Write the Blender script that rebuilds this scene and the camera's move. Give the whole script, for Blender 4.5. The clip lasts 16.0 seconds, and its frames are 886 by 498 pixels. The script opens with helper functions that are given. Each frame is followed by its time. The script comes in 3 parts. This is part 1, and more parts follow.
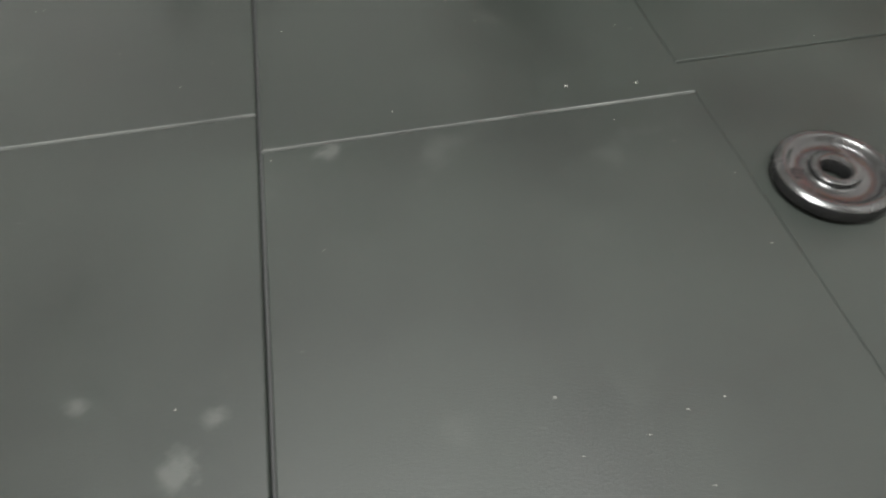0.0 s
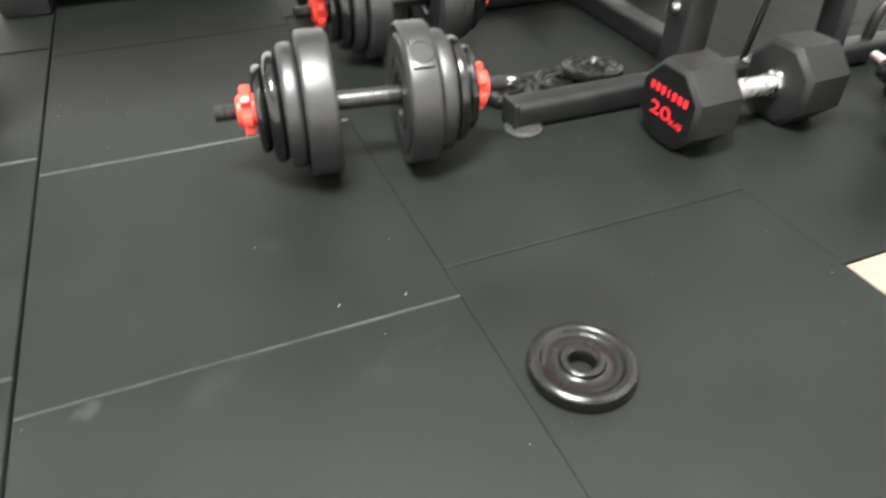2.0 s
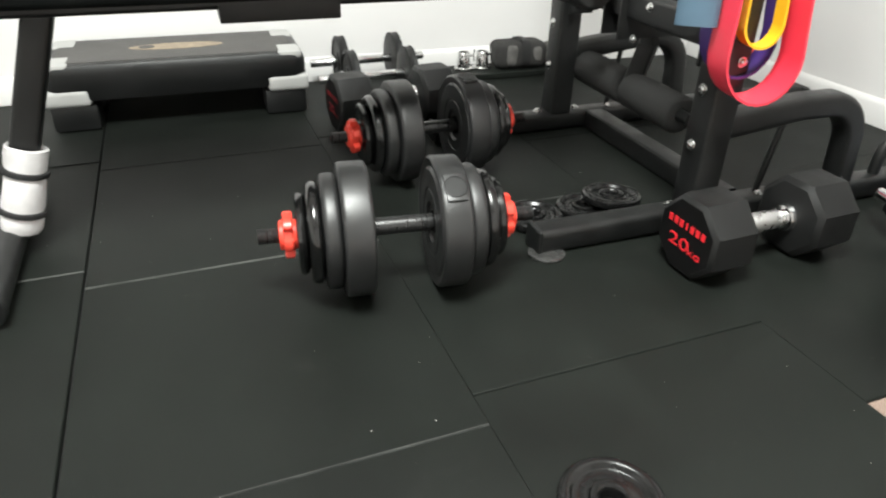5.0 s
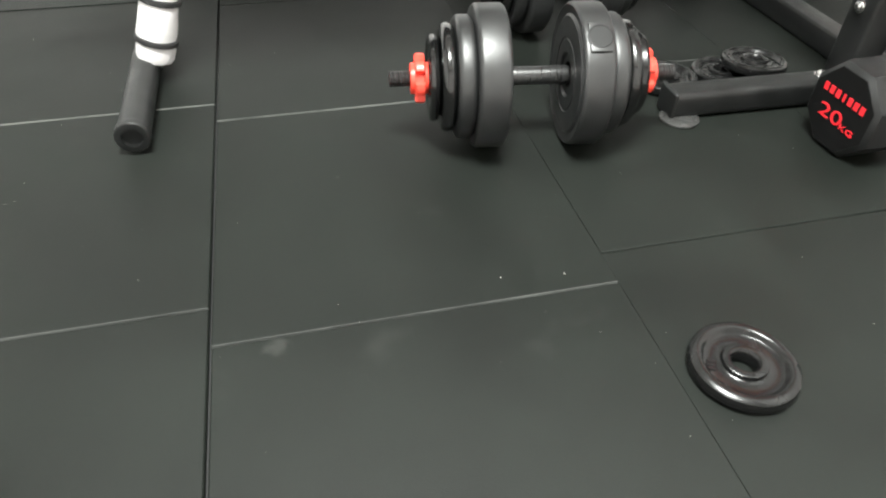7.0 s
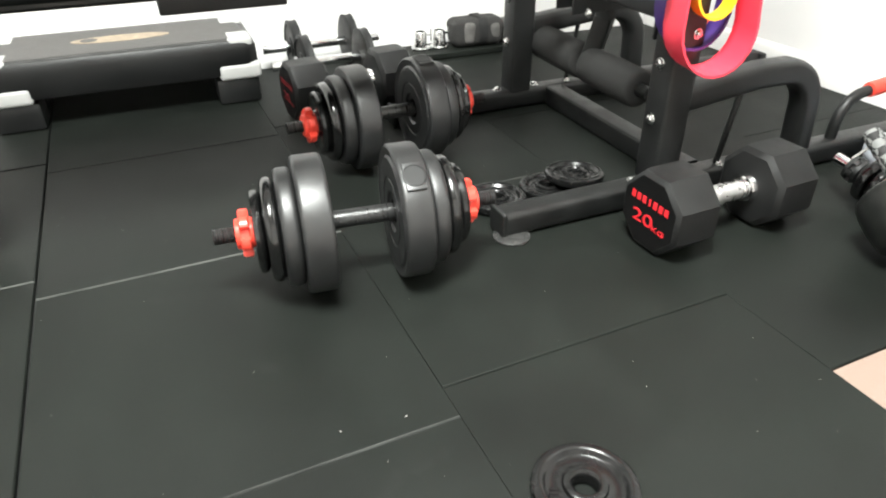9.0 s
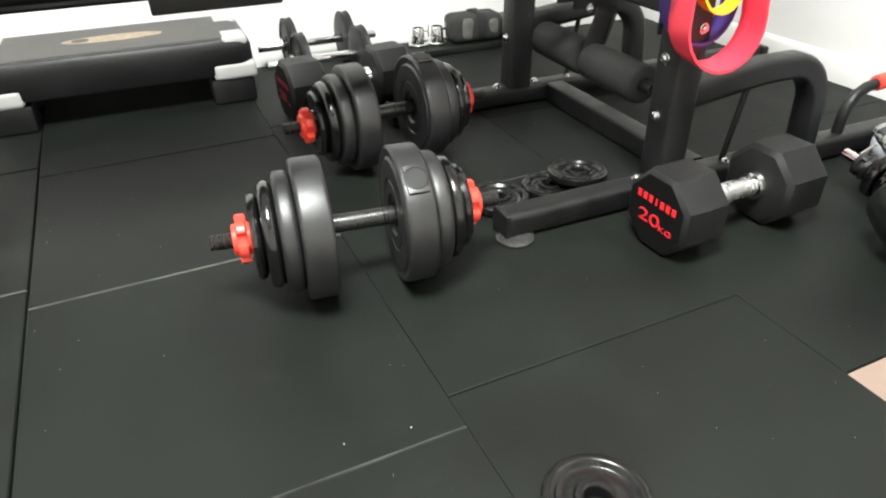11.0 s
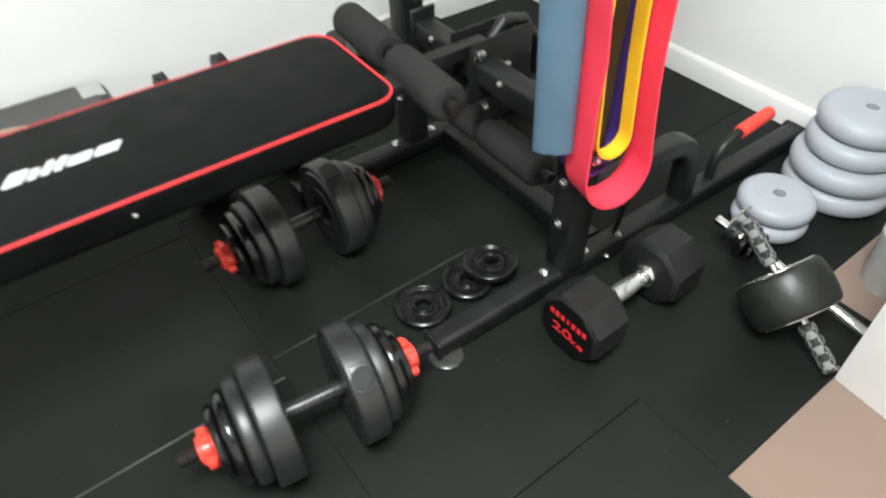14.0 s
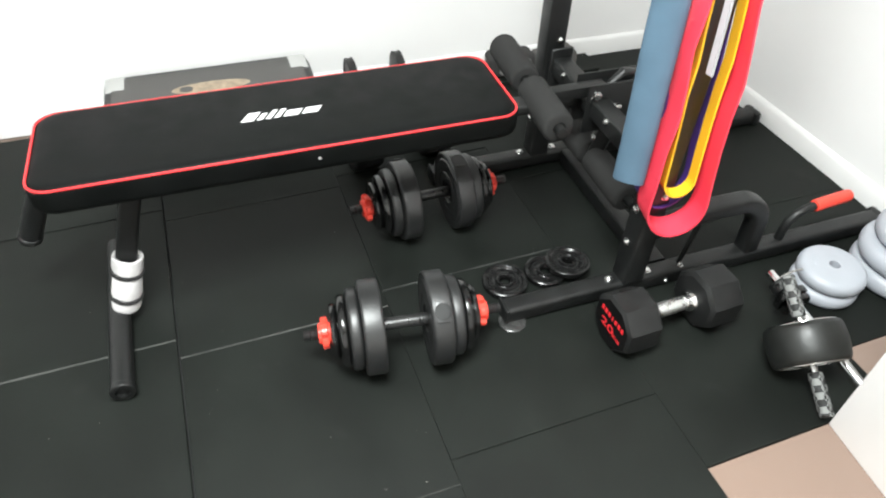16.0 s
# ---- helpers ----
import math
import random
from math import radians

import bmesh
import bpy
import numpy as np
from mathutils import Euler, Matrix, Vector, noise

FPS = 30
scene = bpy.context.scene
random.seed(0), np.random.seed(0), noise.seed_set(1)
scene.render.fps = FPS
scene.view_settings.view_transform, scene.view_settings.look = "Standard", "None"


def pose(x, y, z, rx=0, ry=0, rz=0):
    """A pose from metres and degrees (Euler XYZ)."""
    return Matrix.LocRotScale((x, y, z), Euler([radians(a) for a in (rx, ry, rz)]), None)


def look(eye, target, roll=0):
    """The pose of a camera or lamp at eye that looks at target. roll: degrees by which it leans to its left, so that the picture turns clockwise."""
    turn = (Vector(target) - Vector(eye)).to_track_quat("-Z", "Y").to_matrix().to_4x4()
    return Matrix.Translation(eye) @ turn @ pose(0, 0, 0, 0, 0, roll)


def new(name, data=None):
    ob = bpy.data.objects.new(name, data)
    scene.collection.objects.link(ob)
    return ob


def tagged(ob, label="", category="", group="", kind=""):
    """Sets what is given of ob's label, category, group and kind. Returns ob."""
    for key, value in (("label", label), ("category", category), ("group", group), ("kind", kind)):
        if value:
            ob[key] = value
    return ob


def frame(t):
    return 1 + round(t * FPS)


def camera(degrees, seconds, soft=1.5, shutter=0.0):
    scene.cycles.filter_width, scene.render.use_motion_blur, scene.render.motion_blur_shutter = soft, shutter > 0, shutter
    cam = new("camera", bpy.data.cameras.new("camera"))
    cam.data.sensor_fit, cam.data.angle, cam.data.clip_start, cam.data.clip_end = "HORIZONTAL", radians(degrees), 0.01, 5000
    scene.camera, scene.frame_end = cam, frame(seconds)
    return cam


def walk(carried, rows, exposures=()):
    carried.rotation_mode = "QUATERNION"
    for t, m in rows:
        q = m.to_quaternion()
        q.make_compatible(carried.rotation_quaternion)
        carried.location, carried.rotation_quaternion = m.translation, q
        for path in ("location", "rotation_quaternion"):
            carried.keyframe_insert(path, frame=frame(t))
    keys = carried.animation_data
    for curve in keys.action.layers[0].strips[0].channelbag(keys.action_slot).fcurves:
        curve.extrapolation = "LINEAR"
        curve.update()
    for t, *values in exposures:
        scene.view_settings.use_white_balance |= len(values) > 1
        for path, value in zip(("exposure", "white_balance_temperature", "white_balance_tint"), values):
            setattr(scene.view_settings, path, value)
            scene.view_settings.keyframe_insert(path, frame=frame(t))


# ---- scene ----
cam = camera(67.0, 16.0, soft=2.1, shutter=0.5)

PATH = [
    (0, (0.097, -0.555, 0.503), (0.321, 0.654, -1.075), -0.8),
    (0.5, (0.15, -0.575, 0.523), (0.472, 0.676, -1.005), -0.8),
    (1, (0.204, -0.578, 0.541), (0.543, 0.755, -0.911), -2.3),
    (1.5, (0.226, -0.567, 0.546), (0.668, 0.802, -0.843), -0.8),
    (2, (0.244, -0.557, 0.564), (0.845, 0.884, -0.685), 0.3),
    (2.5, (0.262, -0.56, 0.592), (1.018, 0.896, -0.551), 1.0),
    (3, (0.265, -0.562, 0.605), (1.105, 0.911, -0.455), 1.9),
    (3.5, (0.262, -0.557, 0.614), (1.115, 0.932, -0.414), 1.5),
    (3.7, (0.247, -0.552, 0.624), (1.086, 0.942, -0.408), 1.9),
    (5.8, (0.177, -0.552, 0.617), (0.696, 1.093, -0.397), 1.7),
    (6, (0.156, -0.556, 0.613), (0.645, 1.015, -0.525), 3.1),
    (6.5, (0.127, -0.544, 0.584), (0.487, 0.909, -0.742), 2.9),
    (7, (0.132, -0.536, 0.591), (0.503, 0.911, -0.738), 1.5),
    (7.5, (0.14, -0.527, 0.596), (0.544, 0.916, -0.728), 1.4),
    (8, (0.168, -0.53, 0.611), (0.625, 0.942, -0.664), -2.6),
    (8.3, (0.2, -0.531, 0.611), (0.725, 0.986, -0.582), -3.1),
    (8.5, (0.219, -0.537, 0.621), (0.858, 0.993, -0.498), -0.7),
    (9, (0.234, -0.534, 0.627), (0.934, 1.003, -0.445), -0.3),
    (11.3, (0.241, -0.49, 0.624), (0.94, 1.034, -0.465), -0.9),
    (11.5, (0.246, -0.466, 0.629), (0.93, 1.038, -0.497), -1.0),
    (11.8, (0.282, -0.379, 0.601), (0.959, 1.074, -0.595), -2.6),
    (12, (0.35, -0.28, 0.646), (1.032, 1.123, -0.605), -2.4),
    (12.5, (0.455, -0.188, 0.752), (0.888, 1.241, -0.579), -9.6),
    (13, (0.429, -0.174, 0.787), (0.954, 1.136, -0.631), -6.9),
    (13.5, (0.338, -0.254, 0.828), (1.289, 1.032, -0.372), -2.6),
    (14, (0.314, -0.277, 1.067), (1.149, 0.868, -0.344), -1.6),
    (14.5, (0.335, -0.377, 1.214), (0.897, 0.929, -0.193), -4.1),
    (15, (0.347, -0.459, 1.226), (0.811, 0.851, -0.212), -0.5),
    (15.5, (0.251, -0.51, 1.263), (0.776, 0.818, -0.137), -0.5),
    (16, (0.215, -0.57, 1.269), (0.747, 0.764, -0.122), 2.2),
]
EXPOSURE = ((0, 1.95, 6500, 9), (0.5, 2.05, 6500, 9), (1, 2, 6500, 9), (1.5, 2.05, 6500, 9), (2, 2.05, 6500, 9), (2.5, 1.98, 6500, 6), (3, 1.46, 6500, 6), (3.5, 1.01, 6500, 6), (5.8, 1.08, 6500, 6), (6.5, 1.71, 6500, 6), (7.5, 1.6, 6500, 6), (9, 1.68, 6500, 6), (11.5, 1.36, 6500, 6), (12.5, 1.3, 6500, 6), (13, 1.28, 6500, 6), (13.5, 1.28, 6300, 6), (14, 0.82, 6300, 6), (14.5, 0.77, 6300, 6), (15, 0.86, 6300, 6), (16, 1.14, 6300, 6))
walk(cam, [(t, look(eye, target, roll)) for t, eye, target, roll in PATH], EXPOSURE)

# ---- light ----
world = bpy.data.worlds.new("room_dark")
scene.world = world
world.use_nodes = True
world.node_tree.nodes["Background"].inputs[0].default_value = (0.8, 0.85, 1.0, 1)
world.node_tree.nodes["Background"].inputs[1].default_value = 0.05


def area_lamp(name, place, target, sx, sy, watts, colour):
    d = bpy.data.lights.new(name, "AREA")
    d.shape, d.size, d.size_y, d.energy, d.color = "RECTANGLE", sx, sy, watts, colour
    ob = new(name, d)
    ob.matrix_world = look(place, target)
    return ob


area_lamp("ceiling_lamp", (0.12, -0.38, 2.33), (0.12, -0.38, 0), 0.70, 0.70, 66, (0.965, 0.975, 0.95))


# ---- materials ----
def material(name, colour, rough, metal=0.0, vary=0.15, scale=30.0, bump=0.1, bump_scale=400.0, second=None, coat=0.0,
             rough_vary=0.1, spec=0.5, stretch=(1, 1, 1), world_space=False, sheen=0.0):
    m = bpy.data.materials.new(name)
    m.use_nodes = True
    nt = m.node_tree
    n, l = nt.nodes, nt.links
    b = n["Principled BSDF"]
    if world_space:
        co = n.new("ShaderNodeNewGeometry").outputs["Position"]
    else:
        co = n.new("ShaderNodeTexCoord").outputs["Object"]
    mp = n.new("ShaderNodeMapping")
    mp.inputs["Scale"].default_value = stretch
    mp.inputs["Rotation"].default_value = (0.52, 0.31, 0.77) if stretch == (1, 1, 1) else (0, 0, 0)
    l.new(co, mp.inputs["Vector"])
    big = n.new("ShaderNodeTexNoise")
    big.inputs["Scale"].default_value, big.inputs["Detail"].default_value = scale, 6
    fine = n.new("ShaderNodeTexNoise")
    fine.inputs["Scale"].default_value, fine.inputs["Detail"].default_value = bump_scale, 5
    l.new(mp.outputs[0], big.inputs["Vector"])
    l.new(mp.outputs[0], fine.inputs["Vector"])
    mix = n.new("ShaderNodeMix")
    mix.data_type = "RGBA"
    two = second or tuple(min(1, c * (1 + vary)) for c in colour)
    one = colour if second else tuple(c * (1 - vary) for c in colour)
    mix.inputs["A"].default_value = (*one, 1)
    mix.inputs["B"].default_value = (*two, 1)
    ramp = n.new("ShaderNodeMapRange")
    ramp.inputs["From Min"].default_value, ramp.inputs["From Max"].default_value = 0.3, 0.7
    l.new(big.outputs["Fac"], ramp.inputs["Value"])
    l.new(ramp.outputs[0], mix.inputs["Factor"])
    l.new(mix.outputs["Result"], b.inputs["Base Color"])
    rr = n.new("ShaderNodeMapRange")
    rr.inputs["From Min"].default_value, rr.inputs["From Max"].default_value = 0.3, 0.7
    rr.inputs["To Min"].default_value, rr.inputs["To Max"].default_value = max(0.02, rough - rough_vary), min(1, rough + rough_vary)
    l.new(big.outputs["Fac"], rr.inputs["Value"])
    l.new(rr.outputs[0], b.inputs["Roughness"])
    b.inputs["Metallic"].default_value = metal
    b.inputs["Specular IOR Level"].default_value = spec
    b.inputs["Coat Weight"].default_value = coat
    b.inputs["Coat Roughness"].default_value = 0.15
    b.inputs["Sheen Weight"].default_value = sheen
    bp = n.new("ShaderNodeBump")
    bp.inputs["Strength"].default_value, bp.inputs["Distance"].default_value = bump, 0.002
    l.new(fine.outputs["Fac"], bp.inputs["Height"])
    l.new(bp.outputs[0], b.inputs["Normal"])
    return m


def rubber_mat_material():
    """Black crumb rubber: fine crumb, dusty mottling, rare pale scuffs and crumbs."""
    m = material("rubber_mat", (0.0074, 0.0092, 0.0076), 0.57, vary=0.28, scale=5, bump=0.14, bump_scale=620, rough_vary=0.06, spec=0.20, world_space=True)
    nt = m.node_tree
    n, l = nt.nodes, nt.links
    b = n["Principled BSDF"]
    base = b.inputs["Base Color"].links[0].from_socket
    geo = n.new("ShaderNodeNewGeometry")
    scuff = n.new("ShaderNodeTexNoise")
    scuff.inputs["Scale"].default_value, scuff.inputs["Detail"].default_value = 7.5, 5
    l.new(geo.outputs["Position"], scuff.inputs["Vector"])
    cut = n.new("ShaderNodeMapRange")
    cut.inputs["From Min"].default_value, cut.inputs["From Max"].default_value = 0.64, 0.80
    cut.inputs["To Max"].default_value = 0.22
    l.new(scuff.outputs["Fac"], cut.inputs["Value"])
    grain = n.new("ShaderNodeTexVoronoi")
    grain.inputs["Scale"].default_value = 330
    l.new(geo.outputs["Position"], grain.inputs["Vector"])
    crumb = n.new("ShaderNodeMapRange")
    crumb.inputs["From Min"].default_value, crumb.inputs["From Max"].default_value = 0.16, 0.05
    crumb.inputs["To Max"].default_value = 0.22
    l.new(grain.outputs["Distance"], crumb.inputs["Value"])
    add = n.new("ShaderNodeMath")
    add.operation, add.use_clamp = "ADD", True
    l.new(cut.outputs[0], add.inputs[0])
    l.new(crumb.outputs[0], add.inputs[1])
    total = add.outputs[0]
    for place, size in (((0.073, -0.014, 0), 0.017), ((-0.043, -0.300, 0), 0.013), ((-0.070, -0.338, 0), 0.020), ((-0.155, -0.268, 0), 0.012)):
        far = n.new("ShaderNodeVectorMath")
        far.operation = "DISTANCE"
        far.inputs[1].default_value = place
        wob = n.new("ShaderNodeMath")
        wob.operation = "MULTIPLY_ADD"
        wob.inputs[1].default_value, wob.inputs[2].default_value = size * 2.2, -size * 1.1
        smear = n.new("ShaderNodeTexNoise")
        smear.inputs["Scale"].default_value, smear.inputs["Detail"].default_value = 60, 4
        l.new(geo.outputs["Position"], smear.inputs["Vector"])
        l.new(geo.outputs["Position"], far.inputs[0])
        l.new(smear.outputs["Fac"], wob.inputs[0])
        rim = n.new("ShaderNodeMath")
        l.new(far.outputs["Value"], rim.inputs[0])
        l.new(wob.outputs[0], rim.inputs[1])
        spot = n.new("ShaderNodeMapRange")
        spot.inputs["From Min"].default_value, spot.inputs["From Max"].default_value = size, size * 0.3
        spot.inputs["To Max"].default_value = 0.34
        l.new(rim.outputs[0], spot.inputs["Value"])
        more = n.new("ShaderNodeMath")
        more.operation, more.use_clamp = "ADD", True
        l.new(total, more.inputs[0])
        l.new(spot.outputs[0], more.inputs[1])
        total = more.outputs[0]
    mix = n.new("ShaderNodeMix")
    mix.data_type = "RGBA"
    l.new(total, mix.inputs["Factor"])
    l.new(base, mix.inputs["A"])
    mix.inputs["B"].default_value = (0.045, 0.047, 0.043, 1)
    l.new(mix.outputs["Result"], b.inputs["Base Color"])
    return m


RUBBER = rubber_mat_material()
# tile edge colours: some wear plus light caught by front chamfers, painted in
SCUFFED_GLEAM = material("scuffed_gleam_rubber_edge", (0.012, 0.013, 0.012), 0.8, second=(0.068, 0.071, 0.067), scale=9, bump=0.6, bump_scale=300, spec=0.3, world_space=True)
WORN_GLEAM = material("worn_gleam_rubber_edge", (0.016, 0.018, 0.016), 0.8, second=(0.14, 0.143, 0.135), scale=7, bump=0.6, bump_scale=300, spec=0.3, world_space=True)
CARPET = material("carpet", (0.245, 0.168, 0.130), 0.95, vary=0.10, scale=700, bump=0.6, bump_scale=1500, world_space=True, sheen=0.3)
PAINT = material("wall_paint", (0.85, 0.84, 0.832), 0.75, vary=0.02, scale=3, bump=0.12, bump_scale=260, world_space=True)
GLOSS_WHITE = material("white_gloss", (0.83, 0.82, 0.81), 0.45, vary=0.03, scale=6, bump=0.05, bump_scale=60)
SATIN_VINYL = material("black_vinyl_shell", (0.0130, 0.0134, 0.0136), 0.42, vary=0.12, scale=18, bump=0.12, bump_scale=500, rough_vary=0.05, spec=0.75)
ENAMEL = material("black_enamel", (0.006, 0.006, 0.006), 0.18, vary=0.2, scale=25, bump=0.10, bump_scale=160, coat=0.3, rough_vary=0.06)
HAMMERED = material("hammered_enamel", (0.0066, 0.0066, 0.0066), 0.24, vary=0.15, scale=45, bump=0.035, bump_scale=230, spec=0.4, rough_vary=0.05)
POWDER = material("powder_coat", (0.0082, 0.0087, 0.0086), 0.42, vary=0.2, scale=20, bump=0.15, bump_scale=700)
BAR_STEEL = material("blackened_steel", (0.06, 0.06, 0.06), 0.34, metal=0.7, vary=0.2, scale=40, bump=0.1, stretch=(8, 1, 1))
CHROME = material("chrome", (0.78, 0.78, 0.78), 0.12, metal=1.0, vary=0.06, scale=40, bump=0.03)
KNURL = material("knurled_chrome", (0.62, 0.62, 0.62), 0.30, metal=1.0, vary=0.1, scale=60, bump=0.8, bump_scale=900)
STEEL = material("zinc_steel", (0.66, 0.66, 0.65), 0.22, metal=1.0, vary=0.1, scale=80, bump=0.1)
RED_PLASTIC = material("red_plastic", (0.86, 0.070, 0.045), 0.38, vary=0.08, scale=30, bump=0.08, bump_scale=300)
RED_PAINT = material("red_print", (0.72, 0.02, 0.03), 0.5, vary=0.1, scale=60, bump=0.05)
# darker copy of the red print: bench shade put into the colour
SHADED_PAINT = material("shaded_red_print", (0.11, 0.008, 0.010), 0.7, vary=0.3, scale=60, bump=0.05, spec=0.15)
RED_PIPING = material("red_piping", (0.72, 0.035, 0.04), 0.45, vary=0.1, scale=40, bump=0.1)
HEX_RUBBER = material("urethane_rubber", (0.0105, 0.0108, 0.0108), 0.50, vary=0.18, scale=22, bump=0.12, bump_scale=600, spec=0.35)
HEX_FACE = material("matte_rubber_face", (0.0042, 0.0043, 0.0043), 0.72, vary=0.15, scale=30, bump=0.12, bump_scale=600, spec=0.12)
FOAM = material("foam", (0.023, 0.0228, 0.0223), 0.92, vary=0.12, scale=25, bump=0.5, bump_scale=500, spec=0.25)
LEATHER = material("bench_vinyl", (0.0034, 0.0040, 0.0038), 0.48, vary=0.2, scale=14, bump=0.22, bump_scale=420, spec=0.10)
STEP_PLASTIC = material("step_plastic", (0.0065, 0.007, 0.007), 0.40, vary=0.15, scale=14, bump=0.12, bump_scale=300)
STEP_TOP = material("step_grip", (0.08, 0.077, 0.074), 0.72, vary=0.15, scale=20, bump=0.5, bump_scale=500)
PALE_PLASTIC = material("pale_grey_plastic", (0.42, 0.42, 0.41), 0.5, vary=0.05, scale=20, bump=0.08)
TAN_PRINT = material("tan_print", (0.30, 0.24, 0.17), 0.6, vary=0.3, scale=50, bump=0.1)
GREY_VINYL = material("grey_vinyl", (0.40, 0.42, 0.46), 0.45, vary=0.05, scale=15, bump=0.08, bump_scale=300)
NEOPRENE = material("white_neoprene", (0.72, 0.70, 0.70), 0.85, vary=0.06, scale=60, bump=0.5, bump_scale=420)
STRAP = material("black_strap", (0.015, 0.015, 0.015), 0.8, vary=0.2, scale=80, bump=0.5, bump_scale=700)
BAG = material("grey_fabric", (0.03, 0.029, 0.028), 0.9, vary=0.3, scale=45, bump=0.6, bump_scale=600)
BAG_LIGHT = material("light_fabric", (0.12, 0.115, 0.11), 0.9, vary=0.3, scale=40, bump=0.6, bump_scale=600)
BAND_RED = material("red_latex", (0.80, 0.045, 0.08), 0.48, vary=0.06, scale=20, bump=0.06)
BAND_YELLOW = material("yellow_latex", (0.88, 0.50, 0.02), 0.48, vary=0.06, scale=20, bump=0.06)
BAND_PURPLE = material("purple_latex", (0.065, 0.03, 0.19), 0.5, vary=0.08, scale=20, bump=0.06)
BAND_BLUE = material("blue_latex", (0.075, 0.130, 0.185), 0.6, vary=0.08, scale=20, bump=0.08)
BAND_GREY = material("grey_latex", (0.42, 0.42, 0.44), 0.5, vary=0.06, scale=20, bump=0.06)
TYRE = material("tyre_rubber", (0.010, 0.011, 0.010), 0.42, vary=0.25, scale=35, bump=0.25, bump_scale=300)
GRIP = material("patched_grip", (0.012, 0.012, 0.012), 0.6, second=(0.13, 0.135, 0.13), scale=55, bump=0.4, bump_scale=500)


def checked(m, one, two, scale):
    """Replaces the base colour by small two-tone checks."""
    nt = m.node_tree
    ck = nt.nodes.new("ShaderNodeTexChecker")
    ck.inputs["Scale"].default_value = scale
    ck.inputs["Color1"].default_value, ck.inputs["Color2"].default_value = (*one, 1), (*two, 1)
    co = nt.nodes.new("ShaderNodeTexCoord")
    nt.links.new(co.outputs["Object"], ck.inputs["Vector"])
    nt.links.new(ck.outputs["Color"], nt.nodes["Principled BSDF"].inputs["Base Color"])


checked(GRIP, (0.009, 0.009, 0.009), (0.20, 0.205, 0.20), 66)
CLEAR_FOOT = material("pale_rubber_foot", (0.04, 0.04, 0.039), 0.25, vary=0.1, scale=40, bump=0.1)
WHITE_PRINT = material("white_print", (0.80, 0.80, 0.80), 0.5, vary=0.02, scale=60, bump=0.05)
DUST = material("dust", (0.62, 0.60, 0.56), 0.9, vary=0.2, scale=90, bump=0.1)


# ---- mesh helpers ----
def finish(name, bm, mat, sharp=38):
    bmesh.ops.recalc_face_normals(bm, faces=bm.faces)
    me = bpy.data.meshes.new(name)
    bm.to_mesh(me)
    bm.free()
    for p in me.polygons:
        p.use_smooth = True
    me.set_sharp_from_angle(angle=radians(sharp))
    me.materials.append(mat)
    return me


def part(name, bm, mat, parent, label="", sharp=38):
    ob = new(name, finish(name, bm, mat, sharp))
    ob.parent = parent
    if label:
        tagged(ob, label)
    return ob


def thing(name, m, label, category, group="", kind=""):
    ob = new(name)
    ob.matrix_world = m
    return tagged(ob, label, category, group, kind)


def single(name, bm, mat, label, category, group="", kind="", m=None):
    ob = new(name, finish(name, bm, mat))
    if m is not None:
        ob.matrix_world = m
    return tagged(ob, label, category, group, kind)


def box(x0, x1, y0, y1, z0, z1, bevel=0.0, seg=2, bm=None):
    bm = bm or bmesh.new()
    r = bmesh.ops.create_cube(bm, size=1)
    vs = r["verts"]
    for v in vs:
        v.co = Vector(((x0 + x1) / 2 + v.co.x * (x1 - x0), (y0 + y1) / 2 + v.co.y * (y1 - y0), (z0 + z1) / 2 + v.co.z * (z1 - z0)))
    if bevel:
        es = list({e for v in vs for e in v.link_edges})
        bmesh.ops.bevel(bm, geom=es, offset=bevel, segments=seg, affect="EDGES", profile=0.6)
    return bm


def lathe(profile, n=40, bm=None, m=None):
    """Revolves (axial, radius) pairs round the x axis."""
    bm = bm or bmesh.new()
    m = m or Matrix.Identity(4)
    rings = []
    for a, r in profile:
        if r < 1e-6:
            rings.append([bm.verts.new(m @ Vector((a, 0, 0)))])
        else:
            rings.append([bm.verts.new(m @ Vector((a, r * math.cos(2 * math.pi * k / n), r * math.sin(2 * math.pi * k / n)))) for k in range(n)])
    for p, q in zip(rings, rings[1:]):
        for k in range(n):
            j = (k + 1) % n
            if len(p) == 1 and len(q) == 1:
                continue
            if len(p) == 1:
                bm.faces.new((p[0], q[j], q[k]))
            elif len(q) == 1:
                bm.faces.new((p[k], p[j], q[0]))
            else:
                bm.faces.new((p[k], p[j], q[j], q[k]))
    return bm


def solid(profile):
    """Closes a lathe profile at both ends on the axis."""
    return [(profile[0][0], 0)] + list(profile) + [(profile[-1][0], 0)]


def disc_profile(a0, a1, r, hole, bevel, steps=4):
    """A ring-shaped disc with rounded rim, closed through its hole."""
    out = [(a0, hole)]
    for k in range(steps + 1):
        g = math.pi / 2 * k / steps
        out.append((a0 + bevel - bevel * math.cos(g), r - bevel + bevel * math.sin(g)))
    for k in range(steps + 1):
        g = math.pi / 2 * k / steps
        out.append((a1 - bevel + bevel * math.sin(g), r - bevel + bevel * math.cos(g)))
    out += [(a1, hole), (a0, hole)]
    return out


